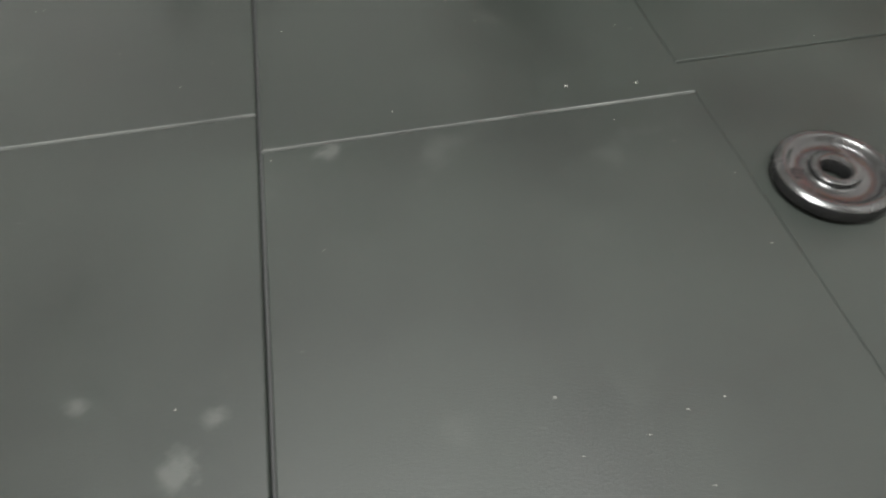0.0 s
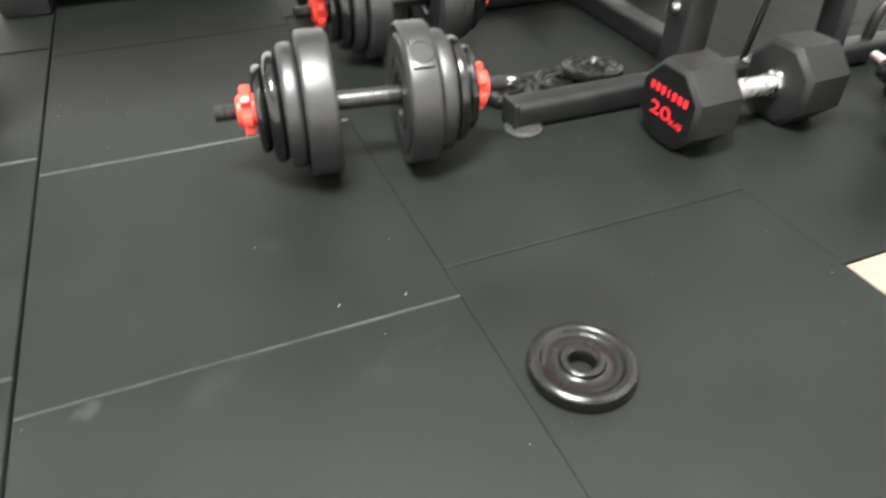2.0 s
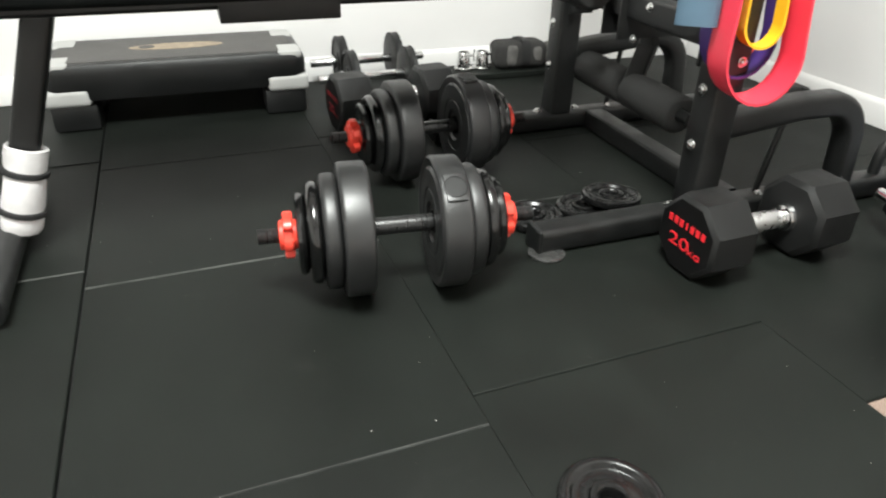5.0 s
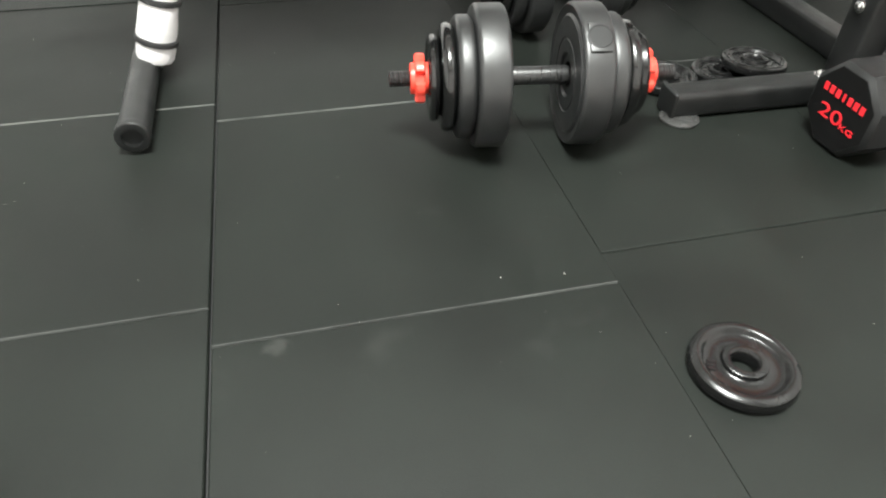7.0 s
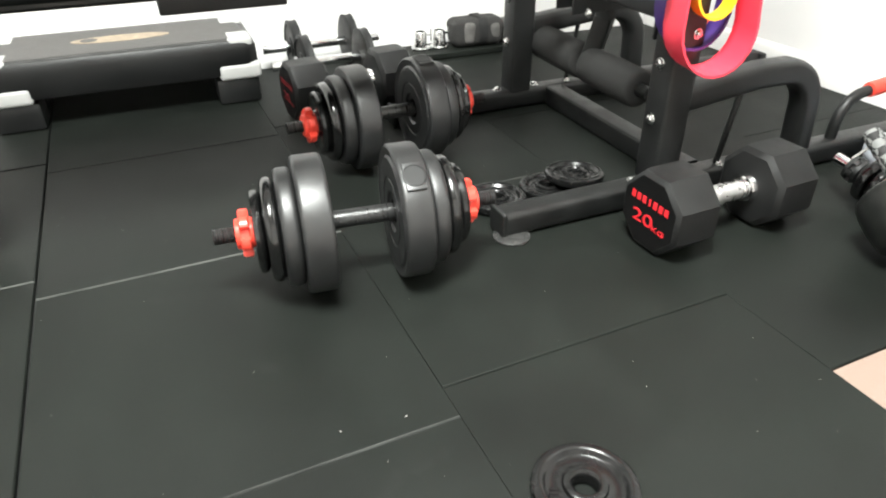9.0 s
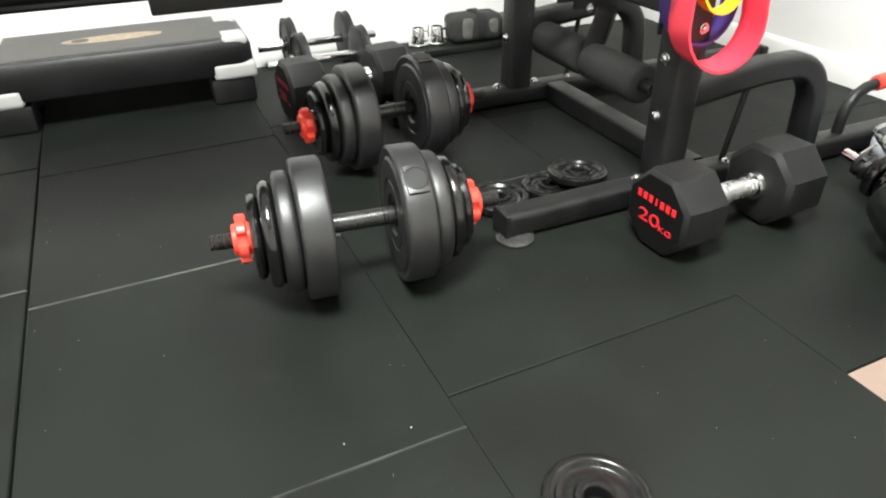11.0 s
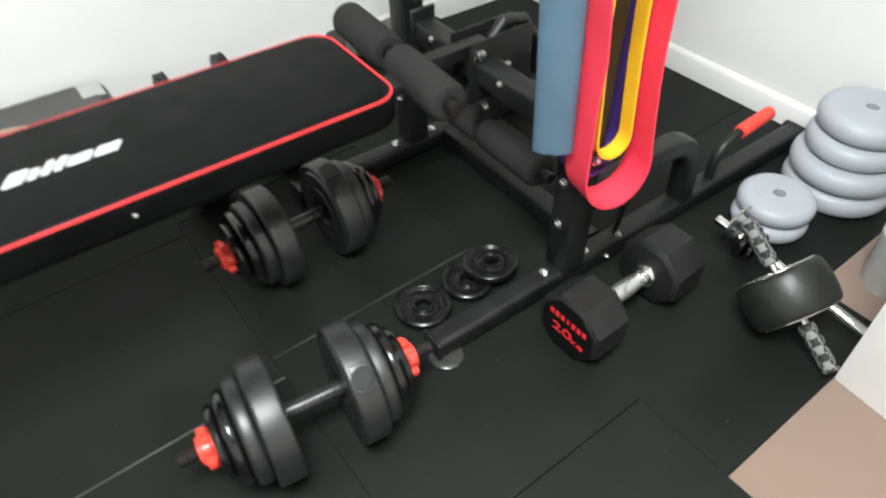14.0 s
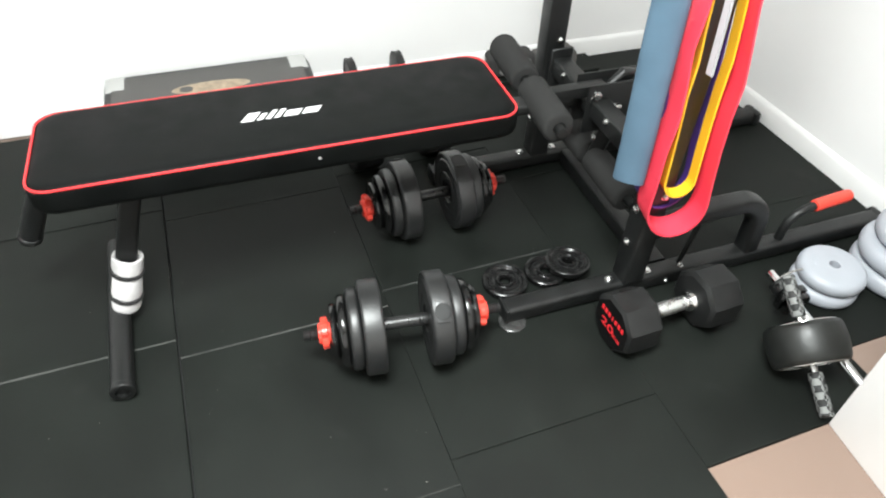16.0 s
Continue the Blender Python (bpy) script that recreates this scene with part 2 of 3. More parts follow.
def sweep(points, profile, bm=None, up=(0, 0, 1), closed=False, caps=True):
    """Sweeps a closed profile of (side, up) pairs along points."""
    bm = bm or bmesh.new()
    pts = [Vector(p) for p in points]
    n, rings = len(pts), []
    up = Vector(up)
    for i, p in enumerate(pts):
        if closed:
            d = pts[(i + 1) % n] - pts[i - 1]
        else:
            d = pts[min(i + 1, n - 1)] - pts[max(i - 1, 0)]
        d.normalize()
        s = d.cross(up)
        if s.length < 1e-4:
            s = d.cross(Vector((0.3, 1, 0)))
        s.normalize()
        u = s.cross(d)
        rings.append([bm.verts.new(p + s * a + u * b) for a, b in profile])
    k = len(profile)
    for i in range(n if closed else n - 1):
        p, q = rings[i], rings[(i + 1) % n]
        for j in range(k):
            bm.faces.new((p[j], p[(j + 1) % k], q[(j + 1) % k], q[j]))
    if caps and not closed:
        bm.faces.new(rings[0])
        bm.faces.new(rings[-1][::-1])
    return bm


def round_profile(r, n=16):
    return [(r * math.cos(2 * math.pi * k / n), r * math.sin(2 * math.pi * k / n)) for k in range(n)]


def tube_profile(w, h, c=0.006):
    """Rectangular tube with rounded corners."""
    out = []
    for cx, cy, a0 in ((w / 2 - c, h / 2 - c, 0), (-w / 2 + c, h / 2 - c, 90), (-w / 2 + c, -h / 2 + c, 180), (w / 2 - c, -h / 2 + c, 270)):
        for k in range(4):
            a = radians(a0 + 30 * k)
            out.append((cx + c * math.cos(a), cy + c * math.sin(a)))
    return out


def arc(cx, cz, r, a0, a1, y, n=10):
    return [(cx + r * math.cos(radians(a0 + (a1 - a0) * k / n)), y, cz + r * math.sin(radians(a0 + (a1 - a0) * k / n))) for k in range(n + 1)]


def rounded_outline(lx, ly, r, n=8):
    out = []
    for cx, cy, a0 in ((lx / 2 - r, ly / 2 - r, 0), (-lx / 2 + r, ly / 2 - r, 90), (-lx / 2 + r, -ly / 2 + r, 180), (lx / 2 - r, -ly / 2 + r, 270)):
        for k in range(n + 1):
            a = radians(a0 + 90 * k / n)
            out.append((cx + r * math.cos(a), cy + r * math.sin(a)))
    return out


def slab(outline, levels, bm=None):
    """Stacks an outline at (z, inset scale in metres) levels into a closed solid."""
    bm = bm or bmesh.new()
    rings = []
    for z, inset in levels:
        ring = []
        for x, y in outline:
            d = math.hypot(x, y)
            ring.append(bm.verts.new((x - inset * x / d, y - inset * y / d, z)))
        rings.append(ring)
    k = len(outline)
    for p, q in zip(rings, rings[1:]):
        for j in range(k):
            bm.faces.new((p[j], p[(j + 1) % k], q[(j + 1) % k], q[j]))
    bm.faces.new(rings[0][::-1])
    bm.faces.new(rings[-1])
    return bm


def move(bm, m):
    bmesh.ops.transform(bm, matrix=m, verts=bm.verts)
    return bm


def dome(r, h, m, bm=None):
    """A bolt head: low dome with a washer rim."""
    bm = bm or bmesh.new()
    prof = [(0, 0), (0, r * 1.35), (h * 0.18, r * 1.35), (h * 0.2, r), (h * 0.7, r * 0.92), (h, r * 0.55), (h, 0)]
    return lathe(prof, 12, bm, m @ pose(0, 0, 0, 0, -90, 0))


# ---- the room ----
WALL_TURN = -2.2


def build_room():
    h = 2.4
    walls = (("wall_north", box(-2.1, 2.2, 0, 0.12, -0.05, h), pose(0, 1.570, 0, 0, 0, WALL_TURN), "plain white painted wall behind the gym equipment"),
             ("wall_east", box(0, 0.12, -2.4, 1.6, -0.05, h), pose(1.980, 0, 0), "plain white painted side wall with a skirting"),
             ("wall_south", box(-2.1, 2.2, -0.12, 0, -0.05, h), pose(0, -2.3, 0), "plain white painted wall closing the room"),
             ("wall_west", box(-0.12, 0, -2.4, 1.8, -0.05, h), pose(-1.75, 0, 0), "plain white painted wall closing the room"))
    for name, bm, m, label in walls:
        single(name, bm, PAINT, label, "wall", kind="structure", m=m)
    single("ceiling", box(-2, 2.2, -2.5, 1.8, h, h + 0.1), PAINT, "plain white painted ceiling", "ceiling", kind="structure")
    single("ground", box(-2, 2.2, -2.5, 1.8, -0.11, -0.012), CARPET, "beige short pile carpet under the rubber tiles", "carpet", kind="structure")

    bm = box(0.9955, 2.1, -2.4, -0.1365, -0.0125, -0.0025)
    box(0.5040, 0.9950, -2.4, -0.4425, -0.0125, -0.0025, bm=bm)
    box(1.4975, 2.1, -0.1360, 0.0125, -0.0125, -0.0025, bm=bm)
    single("carpet", bm, CARPET, "beige short pile carpet butted against the rubber tiles", "carpet", kind="structure")

    def skirt(x0, x1, m, label):
        prof = [(0, 0), (0.014, 0), (0.014, 0.060), (0.009, 0.070), (0.004, 0.074), (0, 0.075)]
        bm = bmesh.new()
        a = [bm.verts.new((x0, -p, z - 0.004)) for p, z in prof]
        b = [bm.verts.new((x1, -p, z - 0.004)) for p, z in prof]
        for j in range(len(prof) - 1):
            bm.faces.new((a[j], a[j + 1], b[j + 1], b[j]))
        bm.faces.new(a)
        bm.faces.new(b[::-1])
        single("baseboard", bm, GLOSS_WHITE, label, "skirting", kind="structure", m=m)
    skirt(-1.7, 1.975, pose(0, 1.568, 0, 0, 0, WALL_TURN), "white gloss skirting board along the wall")
    skirt(-1.4, 2.3, pose(1.978, 0, 0, 0, 0, -90), "white gloss skirting board along the side wall")


def build_door():
    door = thing("door_1", pose(1.311, -0.1355, -0.0022, 0, 0, -95), "white painted door leaf standing open over the carpet", "door", kind="structure")
    part("door_leaf", box(0, 0.76, 0, 0.04, 0, 1.98, 0.004), GLOSS_WHITE, door)
    for z0, z1 in ((0.22, 0.85), (1.05, 1.80)):
        part("door_panel", box(0.12, 0.64, -0.006, -0.001, z0, z1, 0.004), GLOSS_WHITE, door)
    bm = lathe(solid([(0, 0.025), (0.006, 0.025), (0.008, 0.011), (0.04, 0.011), (0.045, 0.02), (0.06, 0.024), (0.07, 0.018)]), 20, m=pose(0.06, 0, 0.97, 0, 0, -90))
    part("door_handle", bm, CHROME, door, "chrome door knob")


build_room()
build_door()


# ---- spin-lock dumbbells ----
def star_nut(a0, a1, n=6, r=0.037):
    bm = bmesh.new()
    outline = []
    for k in range(n):
        c = 2 * math.pi * k / n
        for da, rr in ((-0.30, 0.70), (-0.24, 0.97), (-0.12, 1.0), (0.12, 1.0), (0.24, 0.97), (0.30, 0.70)):
            outline.append((r * rr * math.cos(c + da), r * rr * math.sin(c + da)))
    ends = [(a0, 0.93), (a0 + 0.002, 1), (a1 - 0.002, 1), (a1, 0.93)]
    rings = [[bm.verts.new((a, y * s, z * s)) for y, z in outline] for a, s in ends]
    k = len(outline)
    for p, q in zip(rings, rings[1:]):
        for j in range(k):
            bm.faces.new((p[j], p[(j + 1) % k], q[(j + 1) % k], q[j]))
    bm.faces.new(rings[0])
    bm.faces.new(rings[-1][::-1])
    lathe(solid([(a0 - 0.007, 0.021), (a0 - 0.006, 0.023), (a0 + 0.002, 0.024)]), 24, bm)
    lathe(solid([(a1 - 0.002, 0.024), (a1 + 0.006, 0.023), (a1 + 0.007, 0.021)]), 24, bm)
    return bm


def threaded(a0, a1, r, pitch=0.0042):
    prof, a, k = [], a0, 0
    while a < a1:
        prof.append((a, r if k % 2 else r * 0.86))
        a += pitch / 2
        k += 1
    prof.append((a1, r * 0.9))
    return solid(prof)


def vinyl_dumbbell(name, m, label, spin, rb=0.107):
    d = thing(name, m, label, "dumbbell", "spin-lock dumbbells")
    part("grip", lathe(solid([(-0.055, 0.0130), (-0.05, 0.0145), (-0.02, 0.0140), (0.02, 0.0140), (0.05, 0.0145), (0.055, 0.0130)]), 24, m=pose(0, 0, rb)), BAR_STEEL, d, "dark ribbed steel grip")
    for s in (-1, 1):
        turn = pose(0, 0, rb, 0, 0, 0 if s > 0 else 180) @ pose(0, 0, 0, spin + (40 if s < 0 else 0))
        part("threaded_end", lathe(threaded(0.06, 0.222, 0.0125), 16, m=turn), BAR_STEEL, d, "dark threaded steel bar end")
        prof = disc_profile(0.050, 0.097, rb, 0.020, 0.007)
        big = part("plate", lathe([(0.054, 0.020), (0.054, 0.030), (0.050, 0.034), (0.050, 0.052), (0.0512, 0.053), (0.0512, 0.056), (0.050, 0.057), (0.050, 0.086), (0.0535, 0.090)] + [p for p in prof if p[1] > 0.1] + [(0.097, 0.020), (0.054, 0.020)], 56, m=turn), SATIN_VINYL, d, "large satin black vinyl weight plate")
        boss = box(0.058, 0.089, -0.0235, 0.0235, rb - 0.004, rb + 0.0022, 0.003)
        part("rim_pad", move(boss, turn @ pose(0, 0, 0, 18)), SATIN_VINYL, big)
        cap = lathe(solid([(0, 0.0185), (0.0006, 0.0185), (0.0011, 0.0176), (0.0011, 0.0160), (0.0007, 0.0155)]), 32, m=pose(0.0735, 0, rb + 0.0020, 0, -90, 0))
        part("filler_cap", move(cap, turn @ pose(0, 0, 0, 18)), HEX_RUBBER, big, "round filler cap")
        part("plate", lathe(disc_profile(0.0975, 0.124, 0.0915, 0.018, 0.008), 48, m=turn), SATIN_VINYL, d, "satin black vinyl weight plate")
        part("plate", lathe(disc_profile(0.1245, 0.146, 0.0810, 0.016, 0.010, 5), 48, m=turn), ENAMEL, d, "glossy black enamelled weight plate")
        part("plate", lathe([(0.1465, 0.016), (0.1465, 0.055), (0.150, 0.063), (0.156, 0.0655), (0.161, 0.063), (0.163, 0.057), (0.160, 0.052), (0.160, 0.030), (0.163, 0.027), (0.163, 0.016), (0.1465, 0.016)], 44, m=turn), ENAMEL, d, "small glossy black enamelled weight plate")
        part("star_nut", move(star_nut(0.168, 0.183), turn), RED_PLASTIC, d, "red plastic star nut")
    return d


vinyl_dumbbell("dumbbell", pose(0.496, 0.3525, 0.001, 0, 0, -8.1), "black vinyl spin-lock dumbbell with red star nuts on the rubber tiles", 17)
vinyl_dumbbell("dumbbell", pose(0.698, 0.755, 0.001, 0, 0, -0.3), "black vinyl spin-lock dumbbell with red star nuts beside the bench", -12, 0.107)


# ---- fixed hex dumbbells ----
def text_mesh(body, size, depth):
    cu = bpy.data.curves.new("lettering", "FONT")
    cu.body, cu.size, cu.extrude, cu.align_x, cu.align_y = body, size, depth, "CENTER", "CENTER"
    ob = new("lettering", cu)
    bpy.context.view_layer.update()
    me = bpy.data.meshes.new_from_object(ob.evaluated_get(bpy.context.evaluated_depsgraph_get()))
    bpy.data.objects.remove(ob)
    return me


def hex_dumbbell(m, label, paint, lean=-1, scale=1.10):
    d = thing("hex_dumbbell", m, label, "dumbbell", "fixed dumbbells")
    ap, half, hl = 0.0705, 0.160, 0.098
    rc = ap / math.cos(math.pi / 8)
    for s in (-1, 1):
        turn = pose(0, 0, ap, 0, 0, 0 if s > 0 else 180) @ pose(0, 0, 0, 22.5)
        a1, a0 = half, half - hl
        prof = solid([(a0, 0.045), (a0 + 0.004, rc * 0.86), (a0 + 0.012, rc * 0.985), (a0 + 0.020, rc), (a1 - 0.016, rc), (a1 - 0.006, rc * 0.975), (a1, rc * 0.88)])
        head = part("head", lathe(prof, 8, m=turn), HEX_RUBBER, d, sharp=30)
        part("collar", lathe(solid([(a0 - 0.012, 0.019), (a0 - 0.010, 0.024), (a0 + 0.001, 0.027)]), 24, m=turn), CHROME, d, "chrome collar")
        part("end_face", lathe(solid([(a1 - 0.001, rc * 0.865), (a1 + 0.0004, rc * 0.86)]), 8, m=turn), HEX_FACE, head, "flat matte end face")
        if s < 0:
            # maker's mark as plain blocks, and the weight in figures
            face = pose(-half - 0.0010, 0, ap) @ pose(0, 0, 0, 90, 0, -90) @ pose(0, 0, 0, 0, 0, lean) @ Matrix.Diagonal((scale, scale, 1, 1))
            for k in range(7):
                mark = bmesh.new()
                w = 0.0036 if k == 3 else 0.0078
                x = (k - 3) * 0.0122
                box(x - w / 2, x + w / 2, 0.0135, 0.0248, -0.0006, 0.0006, bm=mark)
                part("maker_mark", move(mark, face), paint, head, "red printed block")
            for body, size, x, y in (("20", 0.037, -0.010, -0.013), ("KG", 0.016, 0.026, -0.019)):
                ob = new("weight_figure", text_mesh(body, size, 0.0006))
                ob.data.transform(face @ pose(x, y, 0) @ Matrix.Diagonal((1.30, 0.76, 1, 1)))
                ob.data.materials.append(paint)
                ob.parent = head
                tagged(ob, "red printed weight marking")
    c = half - hl
    part("handle", lathe(solid([(-c, 0.0145), (-c * 0.62, 0.0148), (-c * 0.6, 0.0165), (-c * 0.2, 0.0185), (c * 0.2, 0.0185), (c * 0.6, 0.0165), (c * 0.62, 0.0148), (c, 0.0145)]), 28, m=pose(0, 0, ap)), KNURL, d, "knurled chrome handle")
    for s in (-1, 1):
        part("ring", lathe(disc_profile(-0.004, 0.004, 0.0185, 0.012, 0.003), 28, m=pose(s * c * 0.72, 0, ap)), CHROME, d, "polished chrome ring")
    return d


hex_dumbbell(pose(1.116, 0.219, 0.001, 0, 0, 0.8), "black eight-sided rubber dumbbell with chrome handle and red marking", RED_PAINT)
hex_dumbbell(pose(0.710, 1.088, 0.001, 0, 0, 4), "black eight-sided rubber dumbbell with red marking coloured as in shade behind another dumbbell", SHADED_PAINT)


# ---- loose cast plates ----
def cast_plate(m, label, r):
    p = thing("weight_plate", m, label, "weight plate", "loose cast plates")
    k = r / 0.065
    prof = [(0.0, 0.0135), (0.0, r - 0.006), (0.003, r - 0.001), (0.009, r), (0.015, r - 0.0015), (0.0185, r - 0.006), (0.0185, r - 0.011), (0.0165, r - 0.014),
            (0.0125, r - 0.0165), (0.0115, r - 0.018), (0.0115, 0.030 * k), (0.013, 0.0275 * k), (0.0175, 0.026 * k), (0.0185, 0.024 * k), (0.0185, 0.0185 * k), (0.017, 0.0155), (0.014, 0.0135), (0.0, 0.0135)]
    part("casting", lathe(prof, 56, m=pose(0, 0, 0, 0, -90, 0)), HAMMERED, p)
    bm = bmesh.new()
    for j in range(3):
        box(-0.0072 + j * 0.0052, -0.0034 + j * 0.0052, -0.005, 0.005, 0.0112, 0.0126, 0.0004, 1, bm)
    mid = (r - 0.0165 + 0.03 * k) / 2
    part("raised_mark", move(bm, pose(-mid, -0.006, 0, 0, 0, 80)), HAMMERED, p)
    return p


cast_plate(pose(0.574, -0.161, 0.001, 0, 0, -20), "small hammered black cast plate lying alone on a tile", 0.0605)
cast_plate(pose(0.807, 0.474, 0.001, 0, 0, 40), "small black cast plate lying flat beside the base rail", 0.060)
cast_plate(pose(0.922, 0.473, 0.001, 0, 0, 110), "small black cast plate lying under another plate", 0.056)
cast_plate(pose(0.983, 0.469, 0.0195, 3, -3, 200), "small black cast plate resting tilted on another plate", 0.060)


# ---- power tower ----
def bolt(place, direction, parent, r=0.0085):
    turn = Vector(direction).to_track_quat("Z", "Y").to_matrix().to_4x4()
    part("bolt", dome(r, 0.008, Matrix.Translation(place) @ turn), STEEL, parent, "domed zinc bolt head")


def build_tower():
    t = thing("power_tower", pose(1.095, 0.3620, 0.001, 0, 0, -1.4) @ pose(-1.088, -0.352, 0), "black steel exercise tower with foam rollers and red push-up grips", "exercise tower")
    XP = 1.088
    for y, side in ((0.352, -1), (0.9175, 1)):
        rail = part("base_rail", sweep([(0.752, y, 0.024), (1.3, y, 0.024), (1.895, y, 0.024)], tube_profile(0.05, 0.048, 0.012)), POWDER, t)
        part("end_cap", box(0.744, 0.7535, y - 0.0265, y + 0.0265, 0.0, 0.0495, 0.0045, 3), POWDER, rail, "black plastic end cap")
        part("end_cap", box(1.894, 1.920, y - 0.034, y + 0.034, 0.0, 0.048, 0.010), POWDER, rail, "black plastic end cap")
        part("post", sweep([(XP, y, 0.048), (XP, y, 1.0), (XP, y, 2.05)], tube_profile(0.058, 0.058), up=(1, 0, 0)), POWDER, t)
        for x in (1.034, 1.142):
            bolt((x, y, 0.0482), (0, 0, 1), t)
        for z in (0.167, 0.271):
            bolt((XP - 0.029, y + 0.005, z), (-1, 0, 0), t)
        bolt((XP + 0.010, y - 0.029, 0.325), (0, -1, 0), t, 0.007)
        bolt((1.19, y - 0.025, 0.022), (0, -1, 0), t, 0.006)
        if side == 1:
            bolt((XP + 0.010, y - 0.029, 0.425), (0, -1, 0), t, 0.007)
        # dip-bar arch and its strut
        path = [(XP + 0.03, y, 0.202), (1.20, y, 0.211), (1.29, y, 0.221)] + arc(1.352, 0.132, 0.090, 88, 0, y, 9)[1:] + [(1.445, y, 0.09), (1.449, y, 0.047)]
        part("arch", sweep(path, tube_profile(0.048, 0.048, 0.012), up=(0, 1, 0)), POWDER, t)
        part("strut", sweep([(1.238, y, 0.048), (1.262, y, 0.192)], round_profile(0.006, 10)), POWDER, t)
        bolt((1.236, y - 0.010, 0.0485), (0, 0, 1), t, 0.006)
        # push-up grip
        path = [(1.555, y, 0.047), (1.556, y, 0.080), (1.562, y, 0.106), (1.578, y, 0.127), (1.603, y, 0.139), (1.64, y, 0.145)]
        h = part("push_up_handle", sweep(path, round_profile(0.0115, 14), up=(0, 1, 0)), POWDER, t)
        bm = lathe(solid([(0, 0.013), (0.002, 0.016), (0.008, 0.0168), (0.106, 0.0165), (0.112, 0.014), (0.114, 0.010)]), 20, m=pose(1.628, y, 0.1435, 0, -6, 0))
        part("grip", bm, RED_PLASTIC, h, "red rubber grip")
    part("cross_rail", sweep([(1.19, 0.377, 0.024), (1.19, 0.892, 0.024)], tube_profile(0.05, 0.048)), POWDER, t)
    part("crossbar", sweep([(1.10, 0.38, 0.358), (1.10, 0.889, 0.358)], tube_profile(0.05, 0.05)), POWDER, t)
    for y in (0.398, 0.871):
        part("mount_plate", box(1.068, 1.132, y - 0.004, y + 0.004, 0.30, 0.41, 0.002, 1), POWDER, t)
    # knee lever with two pairs of rollers
    lever = part("lever", sweep([(1.165, 0.680, 0.365), (1.168, 0.680, 0.27), (1.15, 0.70, 0.16)], tube_profile(0.04, 0.04)), POWDER, t)
    part("hinge_plate", box(1.060, 1.225, 0.6465, 0.6525, 0.290, 0.425, 0.0028), POWDER, lever)
    part("hinge_plate", box(1.060, 1.225, 0.7075, 0.7135, 0.290, 0.425, 0.0028), POWDER, lever)
    part("bracket", box(0.90, 1.12, 0.664, 0.696, 0.3845, 0.414, 0.005), POWDER, t)
    for (x, y, z) in ((1.083, 0.663, 0.399), (1.141, 0.653, 0.362)):
        k = part("lock_pin", lathe(solid([(0, 0.006), (0.025, 0.006), (0.026, 0.011), (0.034, 0.011), (0.036, 0.008)]), 16, m=pose(x, y + 0.008, z, 0, 0, -90)), STEEL, t, "zinc lock pin with pull ring")
        ring = [(x + 0.014 * math.cos(2 * math.pi * j / 20), y - 0.018, z - 0.014 + 0.014 * math.sin(2 * math.pi * j / 20)) for j in range(20)]
        part("pull_ring", sweep(ring, round_profile(0.0016, 6), up=(0, 1, 0), closed=True), STEEL, k)
    for y, z in ((0.61, 0.29), (0.57, 0.36), (0.80, 0.36)):
        bolt((1.075, y, z + 0.01), (-1, 0, 0), t, 0.007)
    for a, b, spans, r in (((0.910, 0.49, 0.420), (0.955, 0.975, 0.400), ((0.512, 0.705), (0.745, 0.945)), 0.038), ((1.143, 0.47, 0.166), (1.153, 0.97, 0.163), ((0.500, 0.690), (0.708, 0.905)), 0.040)):
        a, b = Vector(a), Vector(b)
        part("roller_bar", sweep([a, b], round_profile(0.0125, 14)), POWDER, t)
        axis = Matrix.Translation(a) @ (b - a).normalized().to_track_quat("X", "Z").to_matrix().to_4x4()
        for y0, y1 in spans:
            n, o = y1 - y0, y0 - a.y
            prof = [(0, 0.0145), (0, r - 0.008), (0.003, r - 0.003), (0.010, r), (n * 0.5, r + 0.0006), (n - 0.010, r), (n - 0.003, r - 0.003), (n, r - 0.008), (n, 0.0145), (0, 0.0145)]
            part("foam_roller", lathe(prof, 32, m=axis @ pose(o, 0, 0)), FOAM, t, "thick dark grey foam roller")
    part("lever_loop", sweep([(1.14, 0.680, 0.40), (1.17, 0.680, 0.43), (1.225, 0.680, 0.42), (1.265, 0.680, 0.36), (1.275, 0.680, 0.28)], round_profile(0.013, 12), up=(0, 1, 0)), POWDER, t)
    # peg above the view on which the bands hang
    part("band_peg", sweep([(XP, 0.325, 1.33), (XP - 0.05, 0.26, 1.332), (XP - 0.15, 0.26, 1.334)], round_profile(0.014, 14)), POWDER, t)
    return t


build_tower()
single("rubber_foot", lathe(solid([(0, 0.034), (0.003, 0.034), (0.0055, 0.030), (0.006, 0.020)]), 28, m=pose(0.772, 0.350, 0.0008, 0, -90, 0)), CLEAR_FOOT,
       "pale round rubber pad under the end of the base rail", "foot pad")


